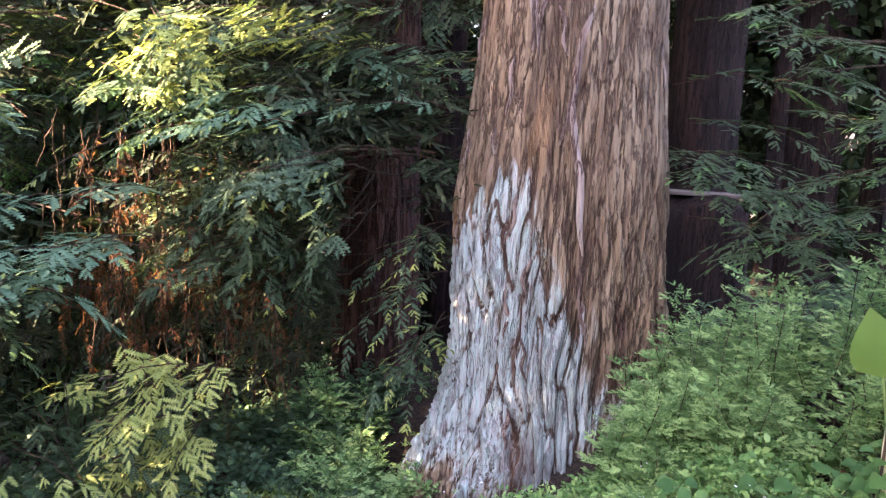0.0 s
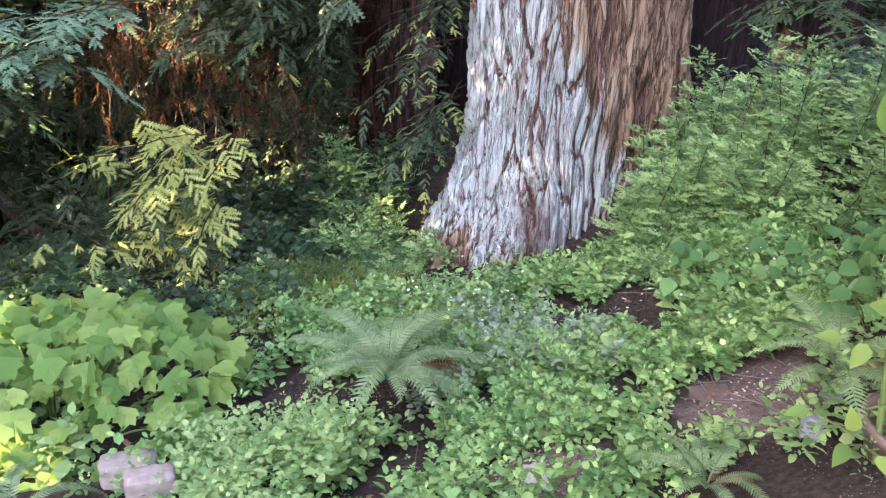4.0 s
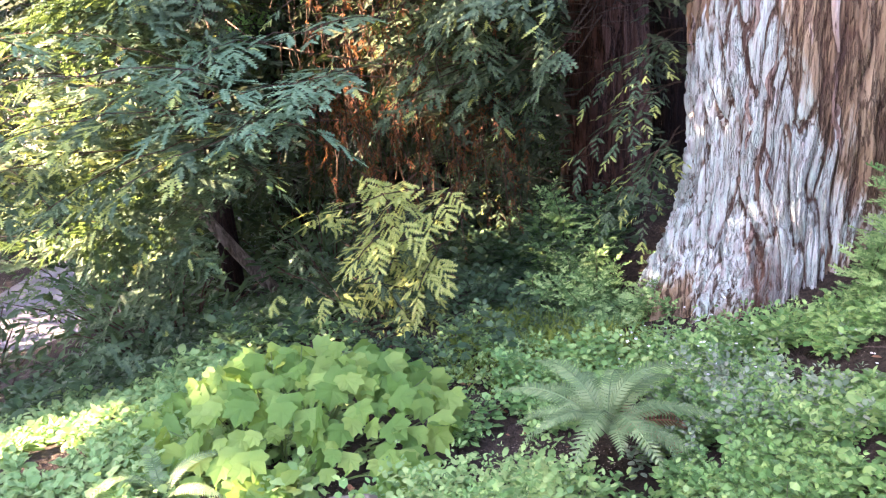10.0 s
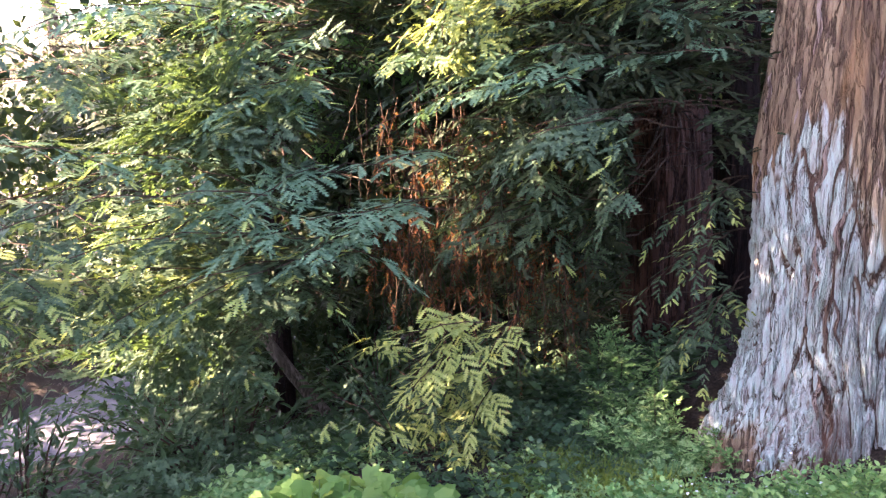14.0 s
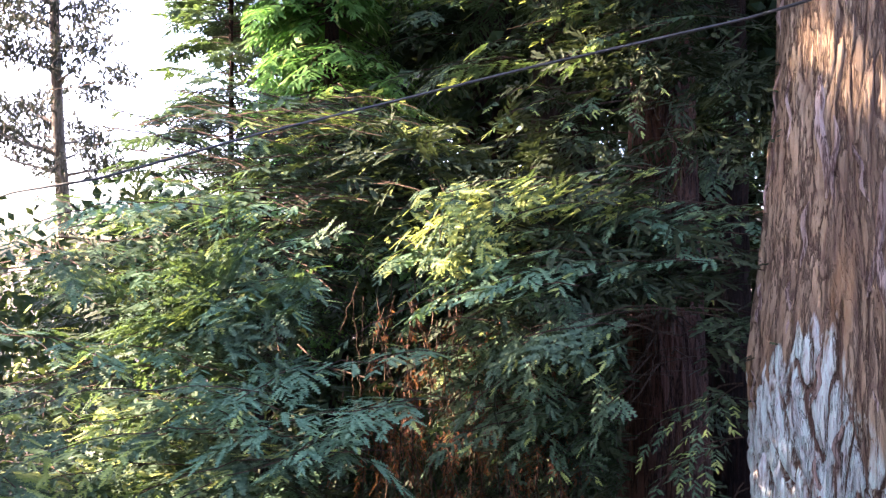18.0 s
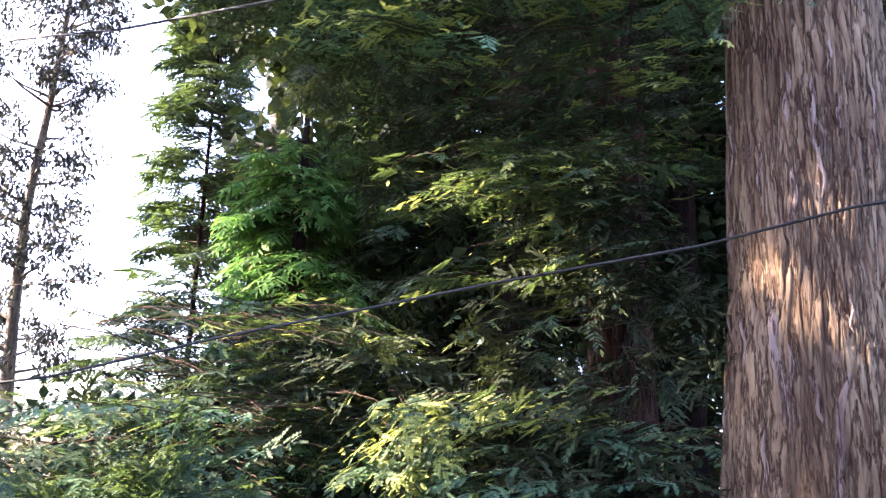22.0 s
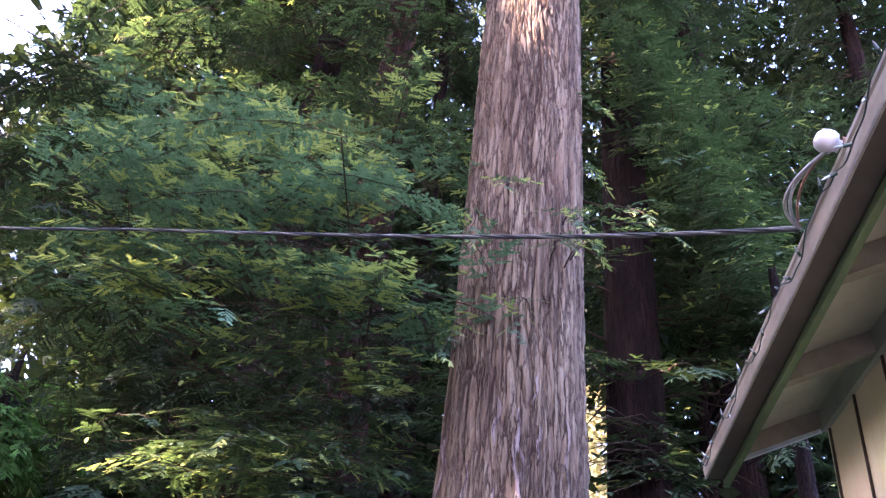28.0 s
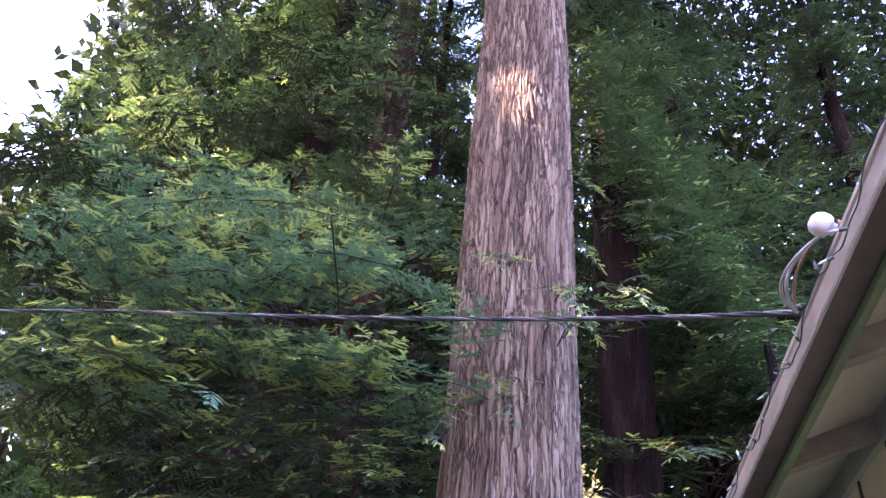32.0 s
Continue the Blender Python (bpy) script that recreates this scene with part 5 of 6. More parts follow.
def shade_from_above():
    """Unseen leaves overhead, added to keep the skylight off the trees behind the clearing."""
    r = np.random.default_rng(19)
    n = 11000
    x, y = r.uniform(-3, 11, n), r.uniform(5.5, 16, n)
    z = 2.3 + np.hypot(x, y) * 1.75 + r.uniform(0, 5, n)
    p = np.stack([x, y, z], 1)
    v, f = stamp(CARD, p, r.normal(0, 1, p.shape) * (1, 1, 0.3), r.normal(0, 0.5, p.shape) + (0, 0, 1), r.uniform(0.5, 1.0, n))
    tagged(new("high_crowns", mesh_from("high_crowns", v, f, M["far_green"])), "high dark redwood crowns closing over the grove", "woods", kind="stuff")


shade_from_above()
screen_sun()

# ---- undergrowth ----


def shrub(name, label, at, reach, height, leaves, size, kind, template=OVAL, category="shrub", stems=14):
    """A leafy shrub: bent stems and leaves in a mound with an uneven outline."""
    at = np.array((at[0], at[1], float(ground_z(at[0], at[1]))))
    thing = empty(name, at, label, category)
    paths, pos, ahead = [], [], []
    per = leaves // stems
    for k in range(stems):
        a, r = rng.uniform(0, 2 * np.pi), rng.uniform(0.2, 1) * reach
        e = np.array((r * math.cos(a), r * math.sin(a), height * rng.uniform(0.55, 1.1) * (1 - 0.35 * (r / reach) ** 2)))
        b = np.array((0.3 * e[0], 0.3 * e[1], -0.05))
        mid = (b + e) / 2 + (0, 0, 0.12 * height)
        paths.append((np.array([b, mid, e]), np.array([0.012, 0.008, 0.003])))
        t = rng.uniform(0.2, 1.05, per)[:, None]
        p = b * (1 - t) ** 2 + 2 * mid * t * (1 - t) + e * t**2 + rng.normal(0, 0.09 * reach, (per, 3))
        pos.append(p)
        ahead.append(unit(p - np.array((0, 0, 0.2 * height))) + rng.normal(0, 0.5, (per, 3)))
    pos, ahead = np.concatenate(pos), np.concatenate(ahead)
    up = np.array([0, 0, 1.0]) + rng.normal(0, 0.45, pos.shape)
    v, f = stamp(template, pos, ahead, up, size * rng.uniform(0.6, 1.25, len(pos)))
    part_mesh("leaves", mesh_from("leaves", v, f, M[kind]), thing)["kind"] = "stuff"
    v, f = tubes(paths)
    part_mesh("branchwork", mesh_from("branchwork", v, f, M["twig"], True), thing)["kind"] = "stuff"
    return thing


def sprout_bush(at, reach, height, count, label, kind="sprout", twig=0.085):
    """Redwood sprouts: upright shoots clothed in short level sprays, palest at their ends."""
    base = np.array((at[0], at[1], float(ground_z(at[0], at[1]))))
    thing = empty("redwood_sprouts", base, label, "shrub", "redwood sprouts")
    fol = Foliage()
    for k in range(count):
        a, r = rng.uniform(0, 2 * np.pi), reach * rng.random() ** 0.5
        x, y = base[0] + r * math.cos(a), base[1] + r * math.sin(a)
        g = float(ground_z(x, y))
        h = height * rng.uniform(0.5, 1.15) * (1 - 0.5 * (r / reach) ** 2)
        pts = np.array([(x, y, g - 0.05), (x + rng.normal(0, 0.03), y, g + h * 0.5), (x + rng.normal(0, 0.06), y + rng.normal(0, 0.06), g + h)])
        fol.limb(pts, 0.005, 0.002)
        n = int(16 + 34 * h)
        t = np.linspace(0.2, 1.0, n)
        b = np.stack([np.interp(t, (0, 0.5, 1), pts[:, i]) for i in range(3)], 1)
        az = 2.4 * np.arange(n) + rng.uniform(0, 6)
        d = np.stack([np.cos(az), np.sin(az) - 0.3, 0.12 + 0.3 * t**2], 1)
        length = 0.17 * (1.25 - 0.6 * t) * rng.uniform(0.7, 1.2, n)
        fol.spray((kind, "sprout_tip" if kind == "sprout" else kind), b, d, np.array([0, -0.3, 0.95]) + rng.normal(0, 0.18, (n, 3)), length, twig, 0.72, 8)
    fol.build(thing, base, SPROUT_TWIG)
    return thing


sprout_bush((1.75, 4.25), 0.75, 0.9, 34, "dense mound of bright green redwood sprouts by the trunk")
sprout_bush((2.35, 4.1), 0.8, 0.92, 34, "dense mound of green redwood sprouts near the house")
sprout_bush((1.25, 4.05), 0.5, 0.5, 22, "low green redwood sprouts at the foot of the trunk")
sprout_bush((1.5, 4.75), 0.35, 0.85, 12, "tall green redwood sprouts against the bark")
sprout_bush((2.2, 5.4), 0.6, 0.7, 18, "dim green redwood sprouts behind the mound", "needle_blue")
sprout_bush((-0.55, 5.35), 0.5, 0.42, 12, "dark green redwood sprouts in shade beside the trunk", "sprout")
sprout_bush((-0.25, 4.9), 0.4, 0.25, 14, "low green redwood sprouts by the bark", "sprout")
sprout_bush((-0.75, 5.9), 0.4, 0.55, 9, "shaded redwood sprouts close to a dark trunk", "sprout")


def plants(name, r, x, y, size, kind, lift, tuft):
    """Low leafy plants: each a bent stem with whorls of leaves, smallest at the top."""
    open_soil = value_noise(x * 5.5, y * 5.5, 81) > 0.27
    x, y = x[open_soil], y[open_soil]
    n, nodes, per = len(x), 5, max(3, tuft // 2)
    hump = value_noise(x * 2.3, y * 2.3, 77)
    h = lift * (0.3 + 1.1 * hump**1.5) * r.uniform(0.55, 1.25, n)
    lean = r.normal(0, 0.35, (n, 2)) * h[:, None]
    t = np.linspace(0.25, 1.0, nodes)[None]
    c = np.stack([x[:, None] + lean[:, :1] * t**1.5, y[:, None] + lean[:, 1:] * t**1.5, ground_z(x, y)[:, None] + h[:, None] * t], -1)
    a = r.uniform(0, 6.3, (n, 1, 1)) + 1.1 * np.arange(nodes)[None, :, None] + 2 * np.pi * np.arange(per)[None, None] / per + r.normal(0, 0.3, (n, nodes, per))
    tip = np.linspace(-0.1, 0.75, nodes)[None, :, None] + r.normal(0, 0.22, a.shape)
    out = np.stack([np.cos(a), np.sin(a), tip], -1).reshape(-1, 3)
    big = (size * np.array([1.0, 1.15, 1.1, 0.9, 0.62])[None, :, None] * r.uniform(0.5, 1.4, (n, 1, 1)) * r.uniform(0.75, 1.2, a.shape)).ravel()
    wide = big * np.repeat(r.uniform(0.65, 1.35, n), nodes * per)
    pos = np.repeat(c.reshape(-1, 3), per, 0) + unit(out) * 0.3 * big[:, None]
    v, f = stamp(SMALL, pos, out, np.array([0, 0, 1.0]) + r.normal(0, 0.35, pos.shape), big, wide)
    return mesh_from(name, v, f, M[kind])


def carpet(name, label, n, inside, size, kind, template, lift, tuft=7, seed=1, tilt=0.5, category="groundcover", upright=0.0):
    """Leaves carpeting the ground in tufts; inside(x, y) tells how thickly, 0 to 1."""
    r = np.random.default_rng(seed)
    x, y = r.uniform(-4.5, 3.2, n * 4), r.uniform(1.7, 7.5, n * 4)
    ok = r.random(n * 4) < inside(x, y)
    x, y = x[ok][:n], y[ok][:n]
    hump = value_noise(x * 2.3, y * 2.3, seed + 70)
    if not upright:
        return tagged(new(name, plants(name, r, x[: int(0.5 * n)], y[: int(0.5 * n)], size, kind, lift, tuft)), label, category, kind="stuff")
    h = lift * (0.35 + 1.1 * hump) * r.uniform(0.5, 1.1, len(x))
    c = np.stack([x, y, ground_z(x, y) + h], 1)
    c = np.repeat(c, tuft, 0)
    a = r.uniform(0, 2 * np.pi, len(c))
    out = np.stack([np.cos(a), np.sin(a), r.uniform(-0.25, 0.5, len(c)) + upright], 1)
    c = c + out * size * 0.25 - np.array([0, 0, 1.0]) * r.uniform(0, 0.5, (len(c), 1)) * lift * 0.8
    up = np.array([0, 0, 1.0]) + r.normal(0, tilt, c.shape)
    v, f = stamp(template, c, out, up, size * r.uniform(0.55, 1.25, len(c)))
    return tagged(new(name, mesh_from(name, v, f, M[kind])), label, category, kind="stuff")


def away(x, y):
    """Keeps leaves out of the trunks."""
    return 1 - np.clip((1.4 - np.hypot(x - 0.7, y - 5.35)) / 0.3, 0, 1)


carpet("vinca_carpet", "dark glossy oval groundcover leaves spreading before the trunk", 9500, lambda x, y: np.clip(blob(x, y, 0.55, 3.45, 1.6, 1.0) - 2.2 * bare(x, y) - 1.0 * blob(x, y, -0.36, 3.0, 0.5, 0.42), 0, 1) * away(x, y), 0.038, "vinca", SMALL, 0.18, 8, 11)
carpet("vinca_carpet", "glossy broad leaves at the edge of the sprouts", 1100, lambda x, y: np.clip(blob(x, y, 1.75, 3.2, 1.0, 0.42) - 2.2 * bare(x, y), 0, 1), 0.055, "vinca", SMALL, 0.2, 7, 12)
carpet("pale_herbs", "pale green soft herbs in a leafy patch", 4600, lambda x, y: np.clip(blob(x, y, -0.62, 2.6, 0.5, 0.5) - blob(x, y, -0.2, 3.05, 0.3, 0.26) + blob(x, y, 1.0, 2.3, 0.45, 0.3) * 0.5 - 2 * bare(x, y), 0, 1), 0.036, "herb", SMALL, 0.3, 7, 13, 0.6)
carpet("pale_herbs", "leafy herbs and seedlings over the near bank", 4200, lambda x, y: np.clip(0.9 * blob(x, y, -0.2, 2.3, 1.2, 0.7) - 2.2 * bare(x, y) - blob(x, y, -0.2, 3.05, 0.3, 0.26), 0, 1), 0.038, "vinca", SMALL, 0.2, 7, 18, 0.6)
carpet("pale_herbs", "light green herbs lining the soil path", 900, lambda x, y: np.clip(blob(x, y, 0.95, 3.0, 0.55, 0.3) - bare(x, y), 0, 1), 0.042, "herb", SMALL, 0.24, 7, 14, 0.5)
carpet("pale_herbs", "light leafy weeds round the pot and path", 1500, lambda x, y: np.clip(blob(x, y, 1.25, 2.35, 0.75, 0.6) - 2.2 * bare(x, y), 0, 1), 0.042, "herb", SMALL, 0.16, 7, 31, 0.6)
carpet("pale_herbs", "feathery grey-green weeds before the trunk", 3200, lambda x, y: np.clip(blob(x, y, 0.35, 3.35, 0.6, 0.55) - 2.2 * bare(x, y), 0, 1), 0.03, "herb_grey", SMALL, 0.26, 9, 33, 0.7)
carpet("grass_tuft", "fine light green grass among the groundcover", 5200, lambda x, y: np.clip(blob(x, y, -0.45, 4.2, 0.85, 0.7), 0, 1) * away(x, y), 0.10, "grass", BLADE, 0.02, 6, 15, 0.6, "grass", 1.3)
carpet("pale_herbs", "tiny light green weeds among grass blades", 2600, lambda x, y: np.clip(blob(x, y, -0.45, 4.2, 1.0, 0.8), 0, 1) * away(x, y), 0.035, "herb", SMALL, 0.1, 7, 19, 0.6)
carpet("slope_herbs", "mixed leafy weeds covering the slope", 4600, lambda x, y: np.clip(blob(x, y, -3.6, 5.4, 1.8, 1.9) + 0.8 * blob(x, y, -1.0, 5.8, 1.6, 1.2), 0, 1) * away(x, y), 0.075, "broadleaf", SMALL, 0.22, 6, 16, 0.6)
carpet("slope_herbs", "leafy weeds between the shrub and the trunk", 900, lambda x, y: np.clip(1.4 * blob(x, y, -1.25, 4.35, 0.8, 0.6), 0, 1), 0.05, "broadleaf", SMALL, 0.25, 7, 29, 0.6)
carpet("slope_herbs", "mixed green weeds on the open slope", 4200, lambda x, y: np.clip(blob(x, y, -2.9, 3.3, 1.7, 1.5), 0, 1), 0.055, "herb", SMALL, 0.13, 6, 17, 0.6)

for x, y, r, h, n in ((-2.6, 6.0, 0.7, 0.7, 420), (-3.6, 5.2, 0.8, 0.8, 520), (-3.0, 7.0, 0.9, 1.0, 520), (-4.4, 6.0, 1.0, 1.0, 620), (-1.4, 7.8, 0.8, 0.9, 420), (-5.0, 4.6, 0.9, 0.8, 520), (-5.6, 7.4, 1.2, 1.3, 620), (-7.0, 9.0, 1.5, 1.6, 700), (-4.6, 9.5, 1.4, 1.5, 620), (-8.4, 7.2, 1.4, 1.2, 620)):
    shrub("broadleaf_shrub", "shaded shrub with glossy lance-shaped leaves on the slope", (x, y), r, h, n, 0.13, "broadleaf", NARROW)

for x, y in ((-7.4, 9.8), (-8.0, 11.5), (-8.6, 13.5), (-8.8, 15.8), (-6.4, 12.4)):
    shrub("broadleaf_shrub", "tall shaded shrub on the bank above the road", (x, y), 1.6, 2.3, 1000, 0.17, "broadleaf", NARROW)
for k in range(9):
    shrub("roadside_shrub", "dark leafy shrub on the far side of the road", (-15.3 + 0.5 * math.sin(k * 2.1), 6.5 + 1.7 * k), 1.3, 1.9, 420, 0.24, "broadleaf", NARROW)

# lobed-leaf shrub: every leaf its own piece
lobed_base = np.array((-1.74, 3.15, float(ground_z(-1.74, 3.15)) - 0.02))
lobed = empty("lobed_leaf_shrub", lobed_base, "lush shrub of broad lobed bright green leaves", "shrub")
leaf_me = [mesh_from("leaf", LOBED[0] * (1, 1 + 0.15 * k, 1 + 0.8 * k), LOBED[1], M["lobed"]) for k in range(3)]
stems = []
for k in range(460):
    a, r = rng.uniform(0, 2 * np.pi), rng.random() ** 0.5
    p = np.array((0.86 * r * math.cos(a), 0.66 * r * math.sin(a), 0))
    p[2] = 0.44 * (1 - 0.9 * r * r) * rng.uniform(0.6, 1.05) + 0.06 + 0.10 * p[1] + 0.2 * p[0]
    out = unit(np.array((0.5 * math.cos(a), 0.5 * math.sin(a) - 0.5, -0.5)) + rng.normal(0, 0.28, 3))
    up = unit(np.array((0.15, -0.6, 0.7)) + rng.normal(0, 0.36, 3))
    side = unit(np.cross(up, out))
    up = np.cross(out, side)
    s = rng.uniform(0.06, 0.125)
    m = Matrix(((out[0] * s, side[0] * s, up[0] * s, p[0]), (out[1] * s, side[1] * s, up[1] * s, p[1]), (out[2] * s, side[2] * s, up[2] * s, p[2]), (0, 0, 0, 1)))
    part_mesh("leaf", leaf_me[k % 3], lobed, "", m)
    if k % 4 == 0:
        stems.append((np.array([(p[0] * 0.35, p[1] * 0.35, -0.05), (p[0] * 0.75, p[1] * 0.75, p[2] * 0.6), p]), np.array([0.007, 0.005, 0.003])))
v, f = tubes(stems)
part_mesh("branchwork", mesh_from("branchwork", v, f, M["stalk"], True), lobed)["kind"] = "stuff"


# heart-leaved weeds at the edge of the sprouts
WEED_LEAF = mesh_from("leaf", *broad_leaf(7, 0.42), M["weed"], True)


def heart_weed(at, reach, height, count, label):
    base = np.array((at[0], at[1], float(ground_z(at[0], at[1])) - 0.02))
    thing = empty("heart_leaf_weed", base, label, "weed", "heart-leaved weeds")
    paths = []
    for k in range(count):
        a, r = rng.uniform(0, 2 * np.pi), rng.random() ** 0.5
        p = np.array((reach * r * math.cos(a), reach * r * math.sin(a), height * (1 - 0.6 * r * r) * rng.uniform(0.55, 1.1) + 0.03))
        out = unit(np.array((math.cos(a), math.sin(a) - 0.4, -0.3)) + rng.normal(0, 0.35, 3))
        up = np.array((0.0, -0.4, 0.9)) + rng.normal(0, 0.25, 3)
        side = unit(np.cross(up, out))
        up = np.cross(out, side)
        s = rng.uniform(0.05, 0.09)
        part_mesh("leaf", WEED_LEAF, thing, "", Matrix([[out[i] * s, side[i] * s, up[i] * s, p[i]] for i in range(3)] + [[0, 0, 0, 1]]))
        paths.append((np.array([(p[0] * 0.3, p[1] * 0.3, -0.03), (p[0] * 0.7, p[1] * 0.7, p[2] * 0.6), p]), np.array([0.003, 0.0025, 0.0015])))
    v, f = tubes(paths, 4)
    part_mesh("branchwork", mesh_from("branchwork", v, f, M["stalk"], True), thing)["kind"] = "stuff"


for x, y, n in ((1.5, 3.2, 46), (1.85, 3.1, 46), (1.2, 3.38, 40), (2.15, 3.0, 40), (1.6, 2.75, 34)):
    heart_weed((x, y), 0.26, 0.26, n, "low weed with glossy heart-shaped green leaves")


# ---- ferns ----


def frond_mesh(pairs, kind, width=0.13, arch=0.5):
    """One arching frond, one unit long, with a row of narrow pinnae on either side."""
    v, f = [], []
    for i in range(pairs):
        t = 0.14 + 0.86 * i / (pairs - 1)
        c = np.array((t * (1 - 0.1 * t * t), 0, arch * (t - 1.25 * t * t)))
        tt = np.array((1 - 0.3 * t * t, 0, arch * (1 - 2.5 * t)))
        tt = tt / np.linalg.norm(tt)
        w = width * (0.55 + 1.3 * t) * (1 - t**2.6) + 0.012
        for s in (1, -1):
            k = len(v)
            d = np.array((0.35 * tt[0], s * 1.0, 0.35 * tt[2] - 0.12))
            b = 0.0115 * tt
            v += [c - b, c + b, c + d * w * 0.55 + b * 1.3, c + d * w * 0.55 - b * 0.6, c + d * w + b * 1.5]
            f += [(k, k + 1, k + 2), (k, k + 2, k + 3), (k + 3, k + 2, k + 4)]
    ts = np.linspace(0, 1, 9)
    pts = np.stack([ts * (1 - 0.1 * ts * ts), 0 * ts, arch * (ts - 1.25 * ts * ts)], 1)
    tv, tf = tubes([(pts, np.linspace(0.011, 0.003, 9))], 4)
    k = len(v)
    f += [(a + k, b + k, c + k) for a, b, c, d in tf] + [(a + k, c + k, d + k) for a, b, c, d in tf]
    return mesh_from("frond", np.concatenate([np.array(v), tv]), np.array(f), M[kind])


FRONDS = {"fern": [frond_mesh(30, "fern", 0.1, a) for a in (0.6, 0.85, 1.1)], "fern_dead": [frond_mesh(26, "fern_dead", 0.07, a) for a in (0.6, 1.0)]}


def fern(at, size, fronds, label, dead=3, facing=None):
    base = np.array((at[0], at[1], float(ground_z(at[0], at[1])) + 0.03 if len(at) < 3 else at[2]))
    thing = empty("sword_fern", base, label, "fern")
    for k in range(fronds + dead):
        kind = "fern" if k < fronds else "fern_dead"
        az = 360 * k / fronds + rng.uniform(-12, 12) if facing is None else rng.uniform(*facing)
        rise = rng.uniform(4, 40) if kind == "fern" else rng.uniform(-25, 5)
        s = size * rng.uniform(0.75, 1.1)
        me = FRONDS[kind][k % len(FRONDS[kind])]
        m = pose(0, 0, 0, 0, 0, az) @ pose(0, 0, 0, rng.uniform(-14, 14), -rise, 0) @ Matrix.Diagonal((s, s, s, 1))
        part_mesh("frond", me, thing, "brown dead frond" if kind == "fern_dead" else "", m)
    return thing


fern((-0.22, 3.05, 0.27), 0.5, 19, "arching sword fern with some brown dead fronds", 6)
fern((1.22, 2.28, 0.86), 0.36, 10, "small sword fern beside the soil path", 1)
fern((0.78, 2.0), 0.27, 9, "small fern at the edge of the path", 2)
fern((-0.15, 1.98), 0.34, 9, "bright fern by the stepping stones", 0)
fern((-1.45, 2.25), 0.36, 8, "pale fern beside concrete blocks", 0)
fern((-2.0, 2.6), 0.36, 8, "sunlit fern on the slope", 0)

# ---- chips, sticks and tiny flowers ----


def scatter(name, label, category, n, inside, size, material, template, seed, lift=0.004, spread=1.0):
    r = np.random.default_rng(seed)
    x, y = r.uniform(-2.5, 2.6, n * 14), r.uniform(1.8, 5.0, n * 14)
    ok = r.random(n * 14) < inside(x, y)
    x, y = x[ok][:n], y[ok][:n]
    p = np.stack([x, y, ground_z(x, y) + lift * r.uniform(0.4, 1.2, len(x))], 1)
    v, f = stamp(template, p, r.normal(0, 1, p.shape) * (1, 1, 0.15 * spread), np.array([0, 0, 1.0]) + r.normal(0, 0.3 * spread, p.shape), size * r.uniform(0.5, 1.4, len(p)))
    tagged(new(name, mesh_from(name, v, f, M[material])), label, category, kind="stuff")


CHIP = np.array([(-0.5, -0.3, 0), (0.5, -0.35, 0), (0.4, 0.35, 0), (-0.4, 0.3, 0), (0.05, 0, 0.35)], float), np.array([(0, 1, 4), (1, 2, 4), (2, 3, 4), (3, 0, 4)])
STICK = np.array([(0, -0.012, 0), (0, 0.012, 0), (0, 0, 0.02), (1, -0.007, 0.01), (1, 0.007, 0.01), (1, 0, 0.022)], float), np.array([(0, 3, 2), (3, 5, 2), (1, 2, 4), (2, 5, 4), (0, 1, 3), (1, 4, 3)])
FLOWER = np.array([(0, 0, 0)] + [(0.5 * math.cos(a), 0.5 * math.sin(a), 0.1 * (k % 2)) for k, a in enumerate(np.linspace(0, 2 * np.pi, 10, endpoint=False))], float), np.array([(0, k, k % 10 + 1) for k in range(1, 11)])
scatter("stone_chips", "pale stone and wood chips strewn on the soil path", "gravel", 900, bare, 0.009, "stone", CHIP, 21)
scatter("dry_sticks", "dry brown twigs and stalks lying on the soil", "twigs", 260, lambda x, y: np.clip(bare(x, y) + 0.06, 0, 1), 0.13, "plank", STICK, 22, 0.02)
scatter("dry_leaves", "fallen brown leaves among the groundcover", "leaf litter", 260, lambda x, y: np.clip(0.6 * bare(x, y) + 0.12, 0, 1) * away(x, y), 0.03, "fern_dead", SMALL, 23, 0.05)
scatter("tiny_flowers", "tiny white flowers dotted over the groundcover", "flowers", 150, lambda x, y: blob(x, y, 0.05, 3.75, 0.5, 0.5) + 0.5 * blob(x, y, 1.05, 3.3, 0.4, 0.4), 0.011, "petal", FLOWER, 24, 0.3)

# ---- stones, blocks, pot and litter ----


def rounded_block(size, seed, rough=0.06, cuts=5, holes=0):
    """A worn block with softened corners."""
    bm = bmesh.new()
    bmesh.ops.create_cube(bm, size=1)
    bmesh.ops.subdivide_edges(bm, edges=bm.edges[:], cuts=cuts, use_grid_fill=True)
    for vert in bm.verts:
        c = vert.co
        c = c * (0.5 / (abs(c.x) ** 9 + abs(c.y) ** 9 + abs(c.z) ** 9) ** (1 / 9))
        c = c * (1 + rough * (noise.noise(c * 2.5 + Vector((seed, seed, 0))) + 0.4 * noise.noise(c * 8 + Vector((seed, 0, 0)))))
        vert.co = Vector((c.x * size[0], c.y * size[1], c.z * size[2]))
    return bm


def resting(name, bm, material, at, turn, label, category, sink=0.02, smooth=True):
    o = part(name, bm, material, None, "", None, smooth)
    low = min(v.co.z for v in o.data.vertices)
    o.matrix_basis = pose(at[0], at[1], float(ground_z(at[0], at[1])) - low - sink, *turn)
    return tagged(o, label, category)


